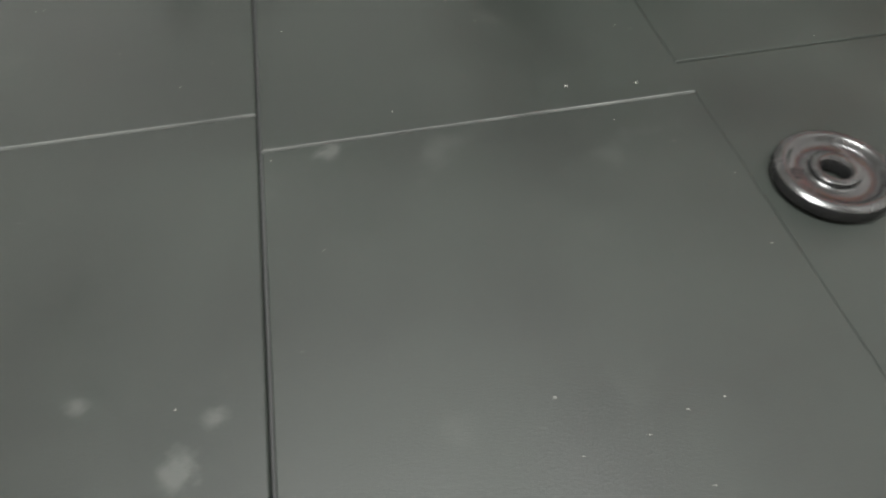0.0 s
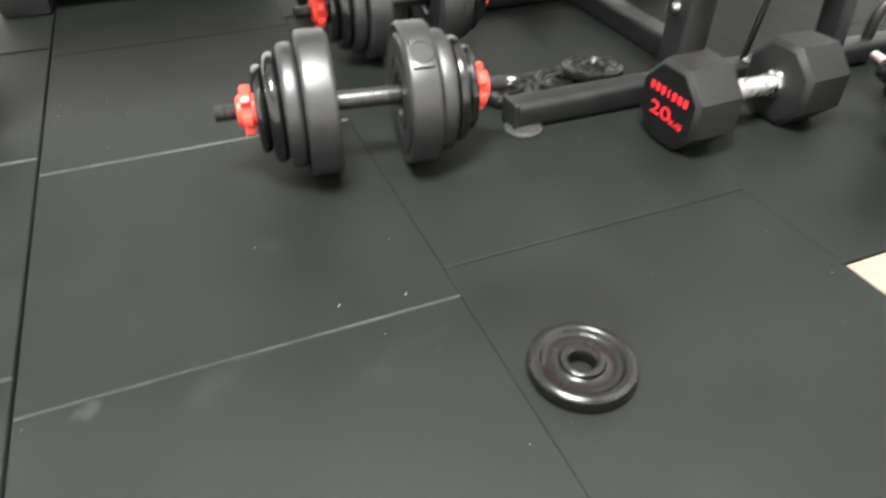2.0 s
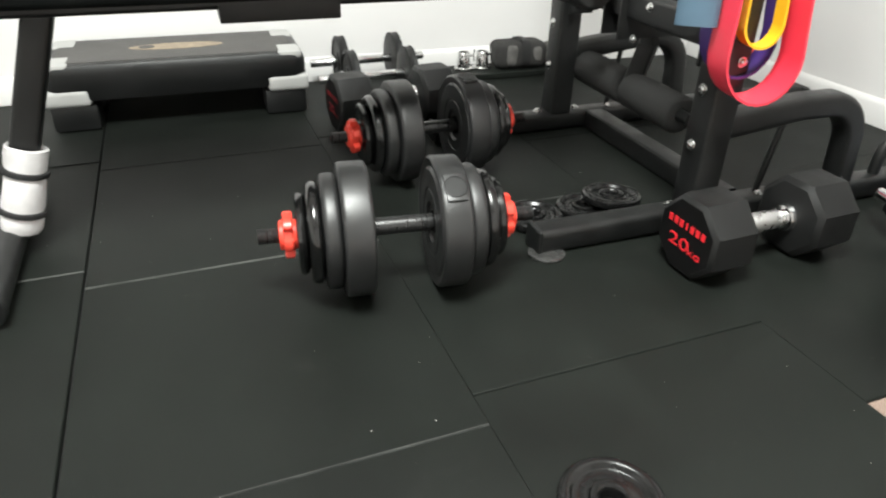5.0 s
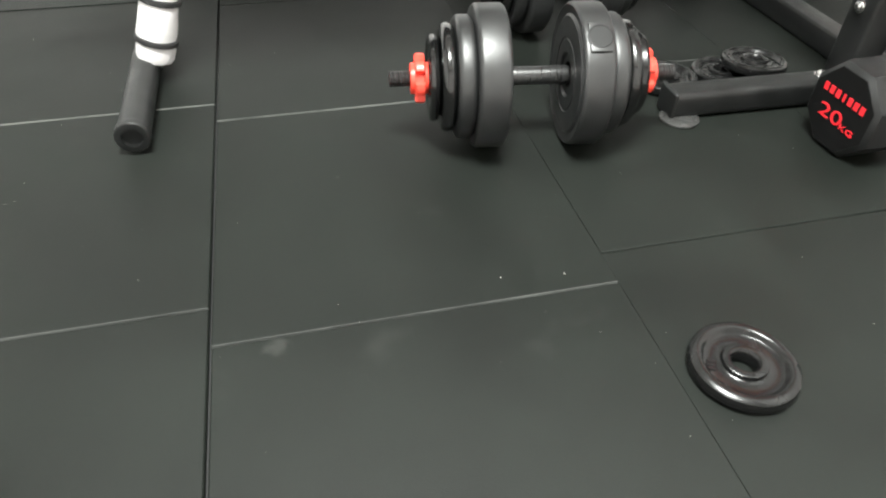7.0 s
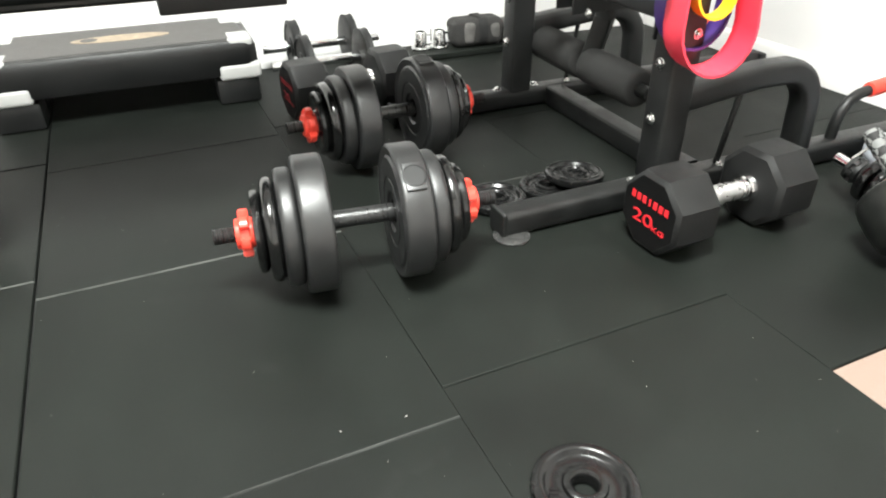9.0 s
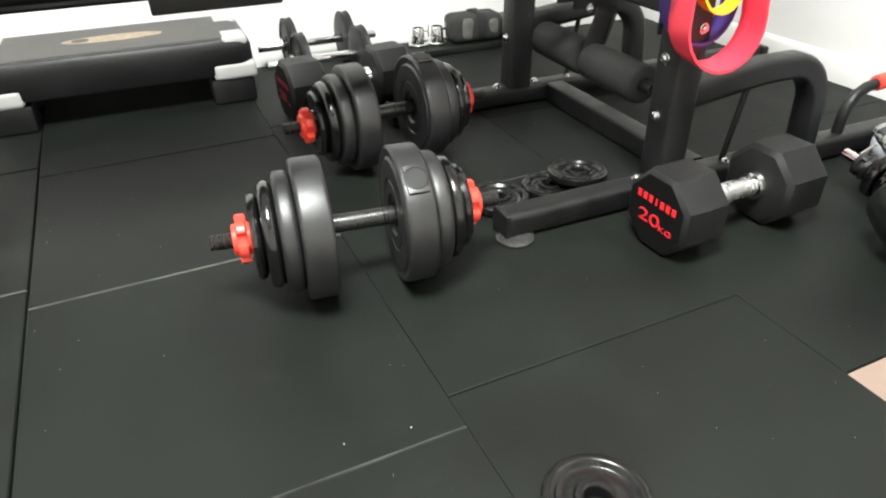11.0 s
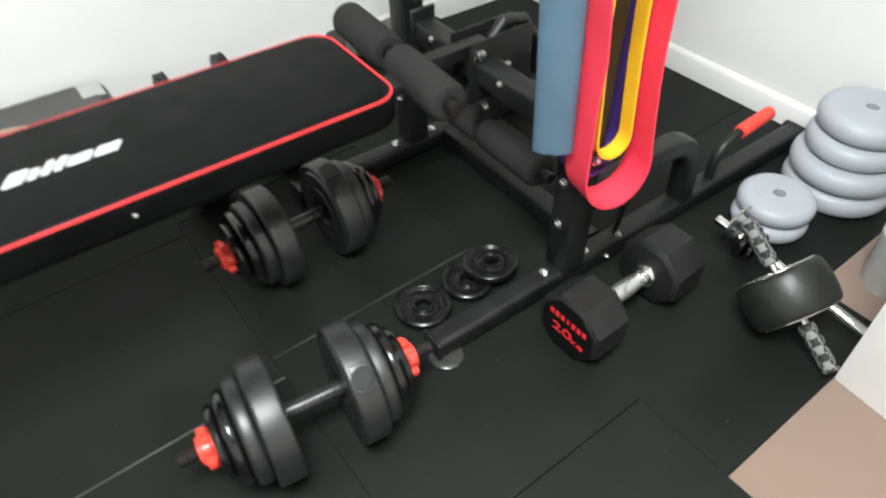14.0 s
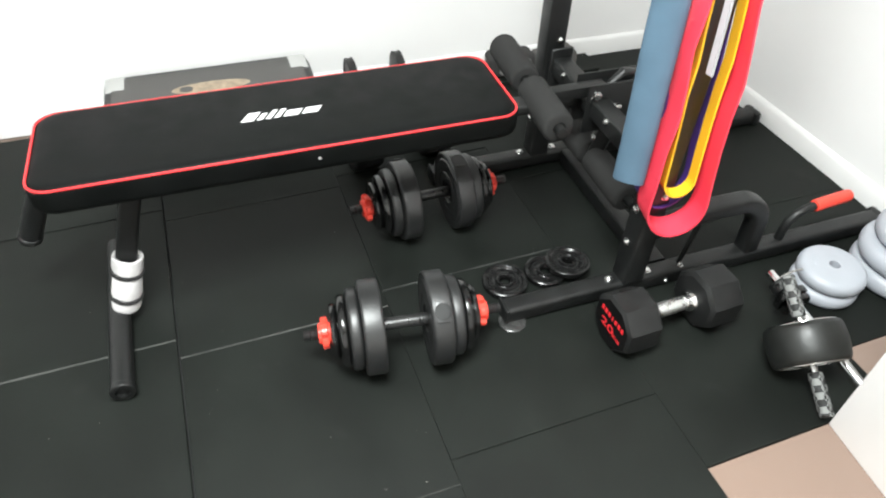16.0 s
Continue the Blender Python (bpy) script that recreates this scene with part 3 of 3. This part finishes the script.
# ---- resistance bands ----
def band(name, label, mat, centre, bottom, half, width, angle, top=1.349, pinch=0.35, thick=0.004, kink=0.0, lean=0.7):
    """A flat latex loop hanging from the peg: two straps joined by a round bottom."""
    u = Vector((math.cos(radians(angle)), math.sin(radians(angle)), 0))
    path = []
    r = half
    for k in range(13):
        a = math.pi + math.pi * k / 12
        path.append((r * math.cos(a), bottom + r * 1.15 + r * 1.15 * math.sin(a)))
    z0 = bottom + r * 1.15
    right = []
    for k in range(1, 15):
        f = k / 14
        z = z0 + (top - z0) * f
        w = half * (1 - (1 - pinch) * (f ** 0.8)) + kink * math.exp(-((f - 0.30) / 0.08) ** 2)
        right.append((w, z))
    left = [(-w + 1.6 * kink * math.exp(-((z - bottom - 0.33) / 0.05) ** 2), z) for w, z in right][::-1]
    over = [(half * pinch * math.cos(math.pi * k / 8), top + half * pinch * math.sin(math.pi * k / 8)) for k in range(1, 8)]
    pts = left + path + right + over
    c = Vector(centre)
    world_pts = [c + u * a + Vector((-0.028 * lean * (z - bottom), 0.080 * lean * (z - bottom), z)) for a, z in pts]
    across = u.cross(Vector((0, 0, 1)))
    prof = ((thick / 2, width / 2), (-thick / 2, width / 2), (-thick / 2, -width / 2), (thick / 2, -width / 2))
    ob = single(name, sweep(world_pts, prof, up=across, closed=True), mat, label, "resistance band", "hanging resistance bands")
    return ob


band("resistance_band", "wide red latex loop band hanging from the tower", BAND_RED, (1.093, 0.292, 0), 0.274, 0.065, 0.064, -13, pinch=0.42, kink=0.012)
band("resistance_band", "purple latex loop band hanging inside the red one", BAND_PURPLE, (1.102, 0.346, 0), 0.300, 0.062, 0.040, -6, pinch=0.28)
band("resistance_band", "narrow yellow latex loop band hanging inside the others", BAND_YELLOW, (1.100, 0.308, 0), 0.358, 0.033, 0.030, -13, pinch=0.85, kink=0.007)
band("resistance_band", "thin pale grey latex loop band among the others", BAND_GREY, (1.060, 0.280, 0), 0.665, 0.0016, 0.014, 4, pinch=1.0, thick=0.003)
bm = sweep([(1.000 + 0.001 * k, 0.345 + 0.006 * k, 0.390 + 0.106 * k) for k in range(10)], [(0.034 * math.cos(2 * math.pi * k / 28), 0.015 * math.sin(2 * math.pi * k / 28)) for k in range(28)], up=(0.72, 0.69, 0))
for v in bm.verts:
    v.co += 0.0022 * noise.noise_vector(v.co * 11)
single("resistance_band", bm, BAND_BLUE, "very wide dull blue latex band rolled and hanging straight", "resistance band", "hanging resistance bands")


# ---- bench ----
def build_bench():
    b = thing("workout_bench", pose(0.340, 0.679, 0.004, 0, 0, -1.8), "long black padded bench with red piping and white lettering", "bench")
    L, W = 0.990, 0.274
    out = rounded_outline(L, W, 0.045)
    pad = part("pad", slab(out, ((0.420, 0.010), (0.423, 0.003), (0.430, 0.0), (0.462, 0.0), (0.470, 0.003), (0.475, 0.010), (0.4775, 0.022), (0.479, 0.045))), LEATHER, b)
    ring = [(x * (1 - 0.004 / math.hypot(x, y)), y * (1 - 0.004 / math.hypot(x, y)), 0.4735) for x, y in out]
    part("piping", sweep(ring, round_profile(0.0025, 8), closed=True), RED_PIPING, pad, "red piping round the pad")
    x = -0.088
    for w, h in ((0.026, 0.034), (0.011, 0.026), (0.011, 0.034), (0.011, 0.034), (0.032, 0.024), (0.034, 0.024)):
        mark = bmesh.new()
        lo = [mark.verts.new((x + a * w + 0.55 * c * h, c * h * 0.85 - 0.014, 0.4786)) for a, c in ((0, 0), (1, 0), (1, 1), (0, 1))]
        hi = [mark.verts.new(v.co + Vector((0, 0, 0.0012))) for v in lo]
        for q in range(4):
            mark.faces.new((lo[q], lo[(q + 1) % 4], hi[(q + 1) % 4], hi[q]))
        mark.faces.new(hi)
        mark.faces.new(lo[::-1])
        x += w + 0.007
        part("maker_mark", move(mark, pose(-0.003, 0.000, 0)), WHITE_PRINT, pad, "white slanted printed block")
    part("pad_board", slab(rounded_outline(L - 0.02, W - 0.02, 0.04), ((0.414, 0), (0.420, 0))), STEP_PLASTIC, b)
    part("beam", sweep([(-0.46, 0, 0.401), (0.60, 0, 0.401)], tube_profile(0.05, 0.026)), POWDER, b)
    part("bracket", box(-0.058, 0.140, -0.066, 0.07, 0.374, 0.4135, 0.004), POWDER, b)
    leg = part("folded_leg", sweep([(-0.484, 0.020, 0.415), (-0.540, 0.045, 0.315), (-0.590, 0.070, 0.215)], round_profile(0.0235, 18), up=(0, 1, 0)), POWDER, b)
    part("end_cap", lathe(disc_profile(-0.012, 0.004, 0.0258, 0.014, 0.003), 22, m=Matrix.Translation((-0.590, 0.070, 0.215)) @ Vector((-0.043, 0.025, -0.105)).normalized().to_track_quat("X", "Z").to_matrix().to_4x4()), POWDER, leg, "ribbed black end cap")
    part("hanger", box(-0.490, -0.45, -0.06, 0.09, 0.385, 0.4145, 0.004), POWDER, b)
    part("leg", sweep([(-0.320, 0.014, 0.413), (-0.378, -0.003, 0.24), (-0.448, -0.022, 0.028)], tube_profile(0.045, 0.042, 0.008), up=(0, 1, 0)), POWDER, b)
    foot = part("foot_tube", sweep([(-0.447, -0.266, 0.026), (-0.457, -0.022, 0.026), (-0.463, 0.21, 0.026)], round_profile(0.025, 20)), POWDER, b)
    part("foot_end", lathe(disc_profile(-0.004, 0.012, 0.0268, 0.016, 0.003), 22, m=pose(-0.447, -0.270, 0.0272, 0, 0, 90)), POWDER, foot, "dark ribbed end cap")
    part("bolt", dome(0.0036, 0.004, pose(0.047, -0.1365, 0.447, 90, 0, 0)), STEEL, b, "small zinc screw")
    return b


build_bench()


def build_ankle_weight():
    a = thing("ankle_weight", pose(-0.097, 0.664, 0.045) @ pose(0, 0, 0, -4, 17, 0), "white ankle weight with black straps wrapped round the bench leg", "ankle weight")
    prof = [(0, 0.0244), (-0.003, 0.0296), (0.004, 0.0326), (0.022, 0.0326), (0.03, 0.0309), (0.038, 0.0309), (0.046, 0.0326), (0.07, 0.0331), (0.092, 0.0326), (0.1, 0.0309), (0.108, 0.0309), (0.116, 0.0326), (0.136, 0.0331), (0.148, 0.0335), (0.15, 0.03), (0.146, 0.0244), (0, 0.0244)]
    bm = lathe(prof, 28, m=pose(0, 0, 0, 0, -90, 0))
    for v in bm.verts:
        v.co += 0.0030 * noise.noise_vector(v.co * 30)
    part("cuff", bm, NEOPRENE, a)
    for z in (0.034, 0.106):
        part("strap", lathe(disc_profile(z - 0.005, z + 0.005, 0.0366, 0.025, 0.002), 28, m=pose(0, 0, 0, 0, -90, 0)), STRAP, a, "black webbing strap")


build_ankle_weight()


# ---- aerobic step ----
def build_step():
    s = thing("aerobic_step", pose(0.206, 1.396, 0.001, 0, 0, -1.8) @ Matrix.Diagonal((1, 1, 1.06, 1)), "black plastic aerobic step with pale corner feet against the wall", "aerobic step")
    L, W = 0.640, 0.282
    out = rounded_outline(L, W, 0.035)
    deck = part("deck", slab(out, ((0.072, 0.008), (0.078, 0.0), (0.134, 0.0), (0.146, 0.005), (0.153, 0.014), (0.155, 0.030))), STEP_PLASTIC, s)
    part("grip_top", slab(rounded_outline(L - 0.055, W - 0.05, 0.02), ((0.1535, 0), (0.1560, 0.0), (0.1568, 0.003))), STEP_TOP, deck, "dark grey textured top")
    oval = [(0.118 * math.cos(2 * math.pi * k / 40), 0.032 * math.sin(2 * math.pi * k / 40)) for k in range(40)]
    part("oval_mark", slab(oval, ((0.1565, 0), (0.1577, 0))), TAN_PRINT, deck, "tan oval print")
    part("oval_dot", slab([(0.020 * math.cos(2 * math.pi * k / 24) - 0.075, 0.017 * math.sin(2 * math.pi * k / 24) + 0.0001) for k in range(24)], ((0.1575, 0), (0.1583, 0))), STEP_TOP, deck, "dark round print")
    for sx in (-1, 1):
        for sy in (-1, 1):
            cx, cy = sx * (L / 2 - 0.040), sy * (W / 2 - 0.050)
            part("corner_pad", box(cx - 0.032, cx + 0.030, cy - 0.046, cy + 0.040, 0.140, 0.1575, 0.008), PALE_PLASTIC, deck, "pale grey corner pad")
            x0, x1 = sorted((sx * (L / 2 - 0.105), sx * (L / 2 + 0.003)))
            y0, y1 = sorted((sy * (W / 2 - 0.090), sy * (W / 2 + 0.003)))
            part("foot", box(x0, x1, y0, y1, 0.060, 0.100, 0.012, 3), PALE_PLASTIC, s, "pale grey locking foot")
            x0, x1 = sorted((sx * (L / 2 - 0.115), sx * (L / 2 - 0.006)))
            y0, y1 = sorted((sy * (W / 2 - 0.100), sy * (W / 2 - 0.006)))
            part("riser", box(x0, x1, y0, y1, 0.0, 0.062, 0.010), STEP_PLASTIC, s)
    return s


build_step()


# ---- chrome dumbbells by the wall ----
def chrome_dumbbell(m, label):
    d = thing("chrome_dumbbell", m, label, "dumbbell", "chrome bar dumbbells")
    r = 0.073
    part("bar", lathe(solid([(-0.178, 0.011), (-0.176, 0.0125), (0.176, 0.0125), (0.178, 0.011)]), 20, m=pose(0, 0, r)), CHROME, d, "chrome bar")
    for s in (-1, 1):
        turn = pose(0, 0, r, 0, 0, 0 if s > 0 else 180)
        part("threaded_end", lathe(threaded(0.125, 0.1765, 0.0132), 16, m=turn), CHROME, d)
        part("plate", lathe([(0.070, 0.014), (0.070, 0.066), (0.073, 0.075), (0.079, r), (0.089, r), (0.095, 0.075), (0.098, 0.066), (0.094, 0.062), (0.094, 0.03), (0.098, 0.026), (0.098, 0.014), (0.070, 0.014)], 44, m=turn), HEX_RUBBER, d, "black rubber weight plate")
        part("collar", lathe(disc_profile(0.0985, 0.113, 0.019, 0.012, 0.004), 20, m=turn), CHROME, d, "chrome lock collar")
    return d


chrome_dumbbell(pose(0.7475, 1.462, 0.001, 0, 0, 0), "chrome dumbbell with two black plates against the wall")
chrome_dumbbell(pose(0.736, 1.288, 0.001, 0, 0, 0), "chrome dumbbell with two black plates in front of another")

# strip of spare tile along the wall
single("tile_offcut", box(0.92, 1.60, -0.125, -0.004, 0, 0.018, 0.002, 1), RUBBER, "strip of black rubber tile lying along the wall", "mat offcut", m=pose(0, 1.548, 0.0015, 0, 0, WALL_TURN))


def collar(m):
    c = thing("bar_collar", m, "small steel bar collar with a thumb screw by the wall", "collar", "steel collars")
    part("sleeve", lathe([(0, 0.015), (0, 0.030), (0.006, 0.031), (0.009, 0.022), (0.052, 0.019), (0.055, 0.017), (0.055, 0.015), (0, 0.015)], 28, m=pose(0, 0, 0, 0, -90, 0)), STEEL, c)
    part("thumb_screw", sweep([(0.015, 0, 0.042), (0.036, 0, 0.042)], round_profile(0.004, 10)), STEEL, c)
    part("tommy_bar", sweep([(0.036, 0, 0.022), (0.036, 0, 0.062)], round_profile(0.0025, 8)), STEEL, c)


collar(pose(1.064, 1.452, 0.020, 0, 0, 0))
collar(pose(1.126, 1.446, 0.020, 0, 0, 10))


def build_bag():
    g = thing("ankle_weight_pair", pose(1.250, 1.435, 0.020, 0, 0, -4), "rolled grey and black fabric weight cuff with straps by the wall", "ankle weight")

    def lump(x0, x1, y0, y1, z0, z1, seed):
        bm = box(x0, x1, y0, y1, z0, z1, min(z1 - z0, y1 - y0) * 0.38, 5)
        for v in bm.verts:
            v.co += 0.005 * noise.noise_vector(v.co * 26 + Vector((seed, 0, 0)))
        return bm
    part("cuff", lump(-0.090, 0.085, -0.048, 0.048, 0.0, 0.085, 3), BAG, g)
    part("panel", lump(-0.060, -0.015, -0.052, 0.0, 0.012, 0.078, 9), BAG_LIGHT, g, "lighter grey fabric panel")
    part("panel", lump(0.030, 0.070, -0.052, 0.0, 0.012, 0.074, 5), BAG_LIGHT, g, "lighter grey fabric panel")
    part("strap", lump(-0.012, 0.026, -0.056, 0.05, 0.004, 0.090, 7), STRAP, g, "black webbing strap")
    h = thing("ankle_weight_pair", pose(1.425, 1.425, 0.020, 0, 0, 6), "rolled grey fabric weight cuff behind the tower post", "ankle weight")
    part("cuff", lump(-0.085, 0.080, -0.045, 0.045, 0.0, 0.072, 13), BAG_LIGHT, h)
    part("strap", lump(-0.010, 0.022, -0.049, 0.047, 0.003, 0.077, 17), STRAP, h, "black webbing strap")


build_bag()


# ---- grey vinyl discs ----
def grey_disc(m, r, h):
    d = thing("vinyl_disc", m, "pale grey vinyl weight disc in a stack by the wall", "weight disc", "stacked grey discs")
    b = h * 0.46
    prof = disc_profile(0, h, r, 0.014, b, 6)
    bm = lathe(prof, 48, m=pose(0, 0, 0, 0, -90, 0))
    part("shell", bm, GREY_VINYL, d)
    part("label_pad", box(-0.016, 0.016, r * 0.48, r * 0.60, h - 0.001, h + 0.0012, 0.001, 1), GREY_VINYL, d)


for k, (r, h) in enumerate(((0.084, 0.042), (0.084, 0.044))):
    grey_disc(pose(1.586 + 0.004 * k, 0.193, 0.001 + 0.0425 * k, 0, 0, 50 * k), r, h)
z = 0.001
for k, (r, h, dx) in enumerate(((0.122, 0.056, 0), (0.122, 0.058, 0.002), (0.108, 0.054, 0.008), (0.104, 0.056, 0.014))):
    grey_disc(pose(1.812 + dx, 0.165 + 0.3 * dx, z, 0, 0, 30 + 40 * k), r, h)
    z += h + 0.0008


# ---- ab wheel, chrome bar, tub ----
def build_ab_wheel():
    a, b = Vector((1.304, -0.127, 0.020)), Vector((1.354, 0.141, 0.174))
    axis = (b - a).normalized()
    w = thing("ab_wheel", Matrix.Translation((a + b) / 2) @ axis.to_track_quat("X", "Z").to_matrix().to_4x4(), "black rubber ab roller wheel with patched grey grips", "ab roller")
    R, hw, shift = 0.086, 0.045, 0.000
    prof = [(-hw, 0.064), (-hw, 0.075), (-hw + 0.003, 0.0795), (-hw + 0.010, 0.0825), (-hw * 0.4, 0.0850), (0, R), (hw * 0.4, 0.0850), (hw - 0.010, 0.0825), (hw - 0.003, 0.0795), (hw, 0.075), (hw, 0.064), (hw * 0.5, 0.062), (-hw * 0.5, 0.062), (-hw, 0.064)]
    tyre = part("tyre", lathe(prof, 56, m=pose(shift, 0, 0)), TYRE, w)
    for s in (-1, 1):
        part("rim", lathe(disc_profile(-0.002, 0.002, 0.0725, 0.0690, 0.0015), 48, m=pose(shift + s * (hw + 0.0005), 0, 0)), STEEL, tyre, "thin bright rim")
        part("hub_disc", lathe(disc_profile(-0.004, 0.004, 0.0635, 0.012, 0.002), 40, m=pose(shift + s * hw * 0.45, 0, 0)), POWDER, tyre)
    part("axle", lathe(solid([(-0.150, 0.008), (0.150, 0.008)]), 14), STEEL, w)
    for s in (-1, 1):
        prof = [(0.062, 0.010), (0.064, 0.015)] + [(0.066 + 0.0105 * k, 0.0165 if k % 2 else 0.0148) for k in range(9)] + [(0.156, 0.016), (0.160, 0.012), (0.161, 0.0)]
        part("grip", lathe([(0.062, 0)] + prof, 22, m=pose(0, 0, 0, 0, 0, 0 if s > 0 else 180)), GRIP, w, "foam grip in black and grey patches")


build_ab_wheel()


def build_loose_bar():
    a, b = Vector((1.420, 0.232, 0.078)), Vector((1.440, -0.130, 0.014))
    w = thing("dumbbell_bar", Matrix.Translation((a + b) / 2) @ (b - a).normalized().to_track_quat("X", "Z").to_matrix().to_4x4(), "loose chrome dumbbell bar with a black plate under the roller", "dumbbell bar")
    n = (b - a).length / 2
    part("bar", lathe(solid([(-n, 0.010), (-n + 0.002, 0.0118), (n - 0.002, 0.0118), (n, 0.010)]), 18), CHROME, w)
    part("plate", lathe(disc_profile(-n + 0.070, -n + 0.090, 0.043, 0.012, 0.006), 36), ENAMEL, w, "small glossy black plate")
    part("plate", lathe(disc_profile(-n + 0.091, -n + 0.108, 0.038, 0.012, 0.006), 36), ENAMEL, w, "small glossy black plate")
    part("star_nut", move(star_nut(-n + 0.040, -n + 0.054, r=0.026), Matrix.Identity(4)), POWDER, w, "black star nut")
    part("spring_clip", sweep([(-n + 0.03, 0.0, 0.016), (-n + 0.03, 0.03, 0.030), (-n + 0.035, 0.058, 0.034)], round_profile(0.003, 8)), STEEL, w, "steel spring clip")


build_loose_bar()


def build_tub():
    t = thing("tub", pose(1.625, -0.075, -0.011), "pale grey plastic tub standing on the carpet", "tub")
    part("body", lathe([(0, 0), (0, 0.050), (0.004, 0.054), (0.13, 0.060), (0.14, 0.061), (0.14, 0.057), (0.006, 0.050), (0.006, 0)], 36, m=pose(0, 0, 0, 0, -90, 0)), PALE_PLASTIC, t)
    bm = box(-0.024, 0.024, -0.004, 0.002, 0.02, 0.055, 0.002, 1)
    part("label_patch", move(bm, pose(-0.022, -0.049, 0, 0, 0, -25)), POWDER, t, "dark printed patch")


build_tub()

# ---- rubber floor tiles ----
floor = thing("floor", pose(0, 0, 0), "black rubber gym tiles with open butt joints", "rubber floor", kind="structure")


def tile_mesh(w, d, left, right, edge_gleam, front):
    """A tile with a chamfered front edge, its wear and caught light painted pale; left and right: the chamfers of its
    sides.
    """
    bm = bmesh.new()
    x, y = w / 2, d / 2
    rings = [[bm.verts.new(c) for c in ((-x + l, -y + f, z), (x - g, -y + f, z), (x - g, y - k, z), (-x + l, y - k, z))]
             for z, l, g, f, k in ((-0.0118, 0, 0, 0, 0), (-0.0030, 0, 0, 0, 0), (-0.0008, left * 0.55, right * 0.55, front * 0.4, 0.0004), (0, left, right, front, 0.0009))]
    for p, q in zip(rings, rings[1:]):
        for j in range(4):
            bm.faces.new((p[j], p[(j + 1) % 4], q[(j + 1) % 4], q[j]))
    bm.faces.new(rings[0][::-1])
    bm.faces.new(rings[-1])
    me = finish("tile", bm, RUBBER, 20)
    me.materials.append(edge_gleam or RUBBER)
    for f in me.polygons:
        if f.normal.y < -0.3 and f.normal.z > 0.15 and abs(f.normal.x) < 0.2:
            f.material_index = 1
    return me


COLUMNS = ((-1.742, 0.24, 0.48, -0.94), (-1.0 - 0.24, 0.48, 0.5, -0.70), (-0.5 - 0.25, 0.5, 0.5, -0.94), (-0.2507, 0.4985, 0.4955, -0.929), (0.2510, 0.4993, 0.5, -1.0),
           (0.7475, 0.4935, 0.4965, -0.4405), (1.2455, 0.5025, 0.5, -0.134), (1.7300, 0.4760, 0.5, 0.014))
meshes = {}
rnd = random.Random(4)
for cx, w, d, y0 in COLUMNS:
    y = y0
    while y < 1.54:
        depth = min(d, 1.60 - y)
        if depth < 0.03:
            break
        left = 0.0003 if cx > 0.6 else 0.0020
        right = 0.0003 if cx > 0.1 else 0.0020
        # painted edge gleam stops past y 0.7, in the bench's shade
        edge_gleam = None if y > 0.7 or cx > 1 or (cx > 0.6 and y < 0.3) else WORN_GLEAM if cx < 0.6 and y > 0.3 else SCUFFED_GLEAM
        front = 0.0006 if y > 0.7 else 0.0022
        key = (round(w, 3), round(depth, 3), left, right, edge_gleam, front)
        if key not in meshes:
            meshes[key] = tile_mesh(w - 0.0004, depth - 0.0006, left, right, edge_gleam, front)
        t = new("tile", meshes[key])
        t.parent = floor
        if cx > 1.0:
            t.matrix_basis = pose(cx, y + depth / 2, -0.0009)
            y += d
            continue
        t.matrix_basis = pose(cx, y + depth / 2, -rnd.uniform(0.0006, 0.0012), -rnd.uniform(0.08, 0.20), rnd.uniform(-0.06, 0.06), rnd.uniform(-0.05, 0.05))
        y += d

bm = box(-1.74, 0.495, -0.92, 1.50, -0.0119, -0.0100)
box(0.9755, 1.92, 0.02, 1.46, -0.0119, -0.0100, bm=bm)
box(0.4955, 0.975, -0.43, 1.50, -0.0119, -0.0100, bm=bm)
part("underlay", bm, STRAP, floor, "black underlay beneath the tiles")

# pale flecks of dust
bm = bmesh.new()
spots = [(0.356, 0.039), (0.438, 0.028), (0.69, 0.07), (0.76, -0.01)] + [(rnd.uniform(-0.45, 1.1), rnd.uniform(-0.6, 0.9)) for _ in range(190)]
for k, (x, y) in enumerate(spots):
    r = 0.0014 if k < 2 else rnd.uniform(0.0003, 0.0007)
    n = 5
    ring = [bm.verts.new((x + r * rnd.uniform(0.6, 1.2) * math.cos(2 * math.pi * j / n), y + r * rnd.uniform(0.6, 1.2) * math.sin(2 * math.pi * j / n), 0.0006)) for j in range(n)]
    tip = bm.verts.new((x, y, 0.0006 + r * 0.6))
    for j in range(n):
        bm.faces.new((ring[j], ring[(j + 1) % n], tip))
single("dust_flecks", bm, DUST, "pale flecks of dust scattered on the rubber tiles", "dust", kind="stuff")
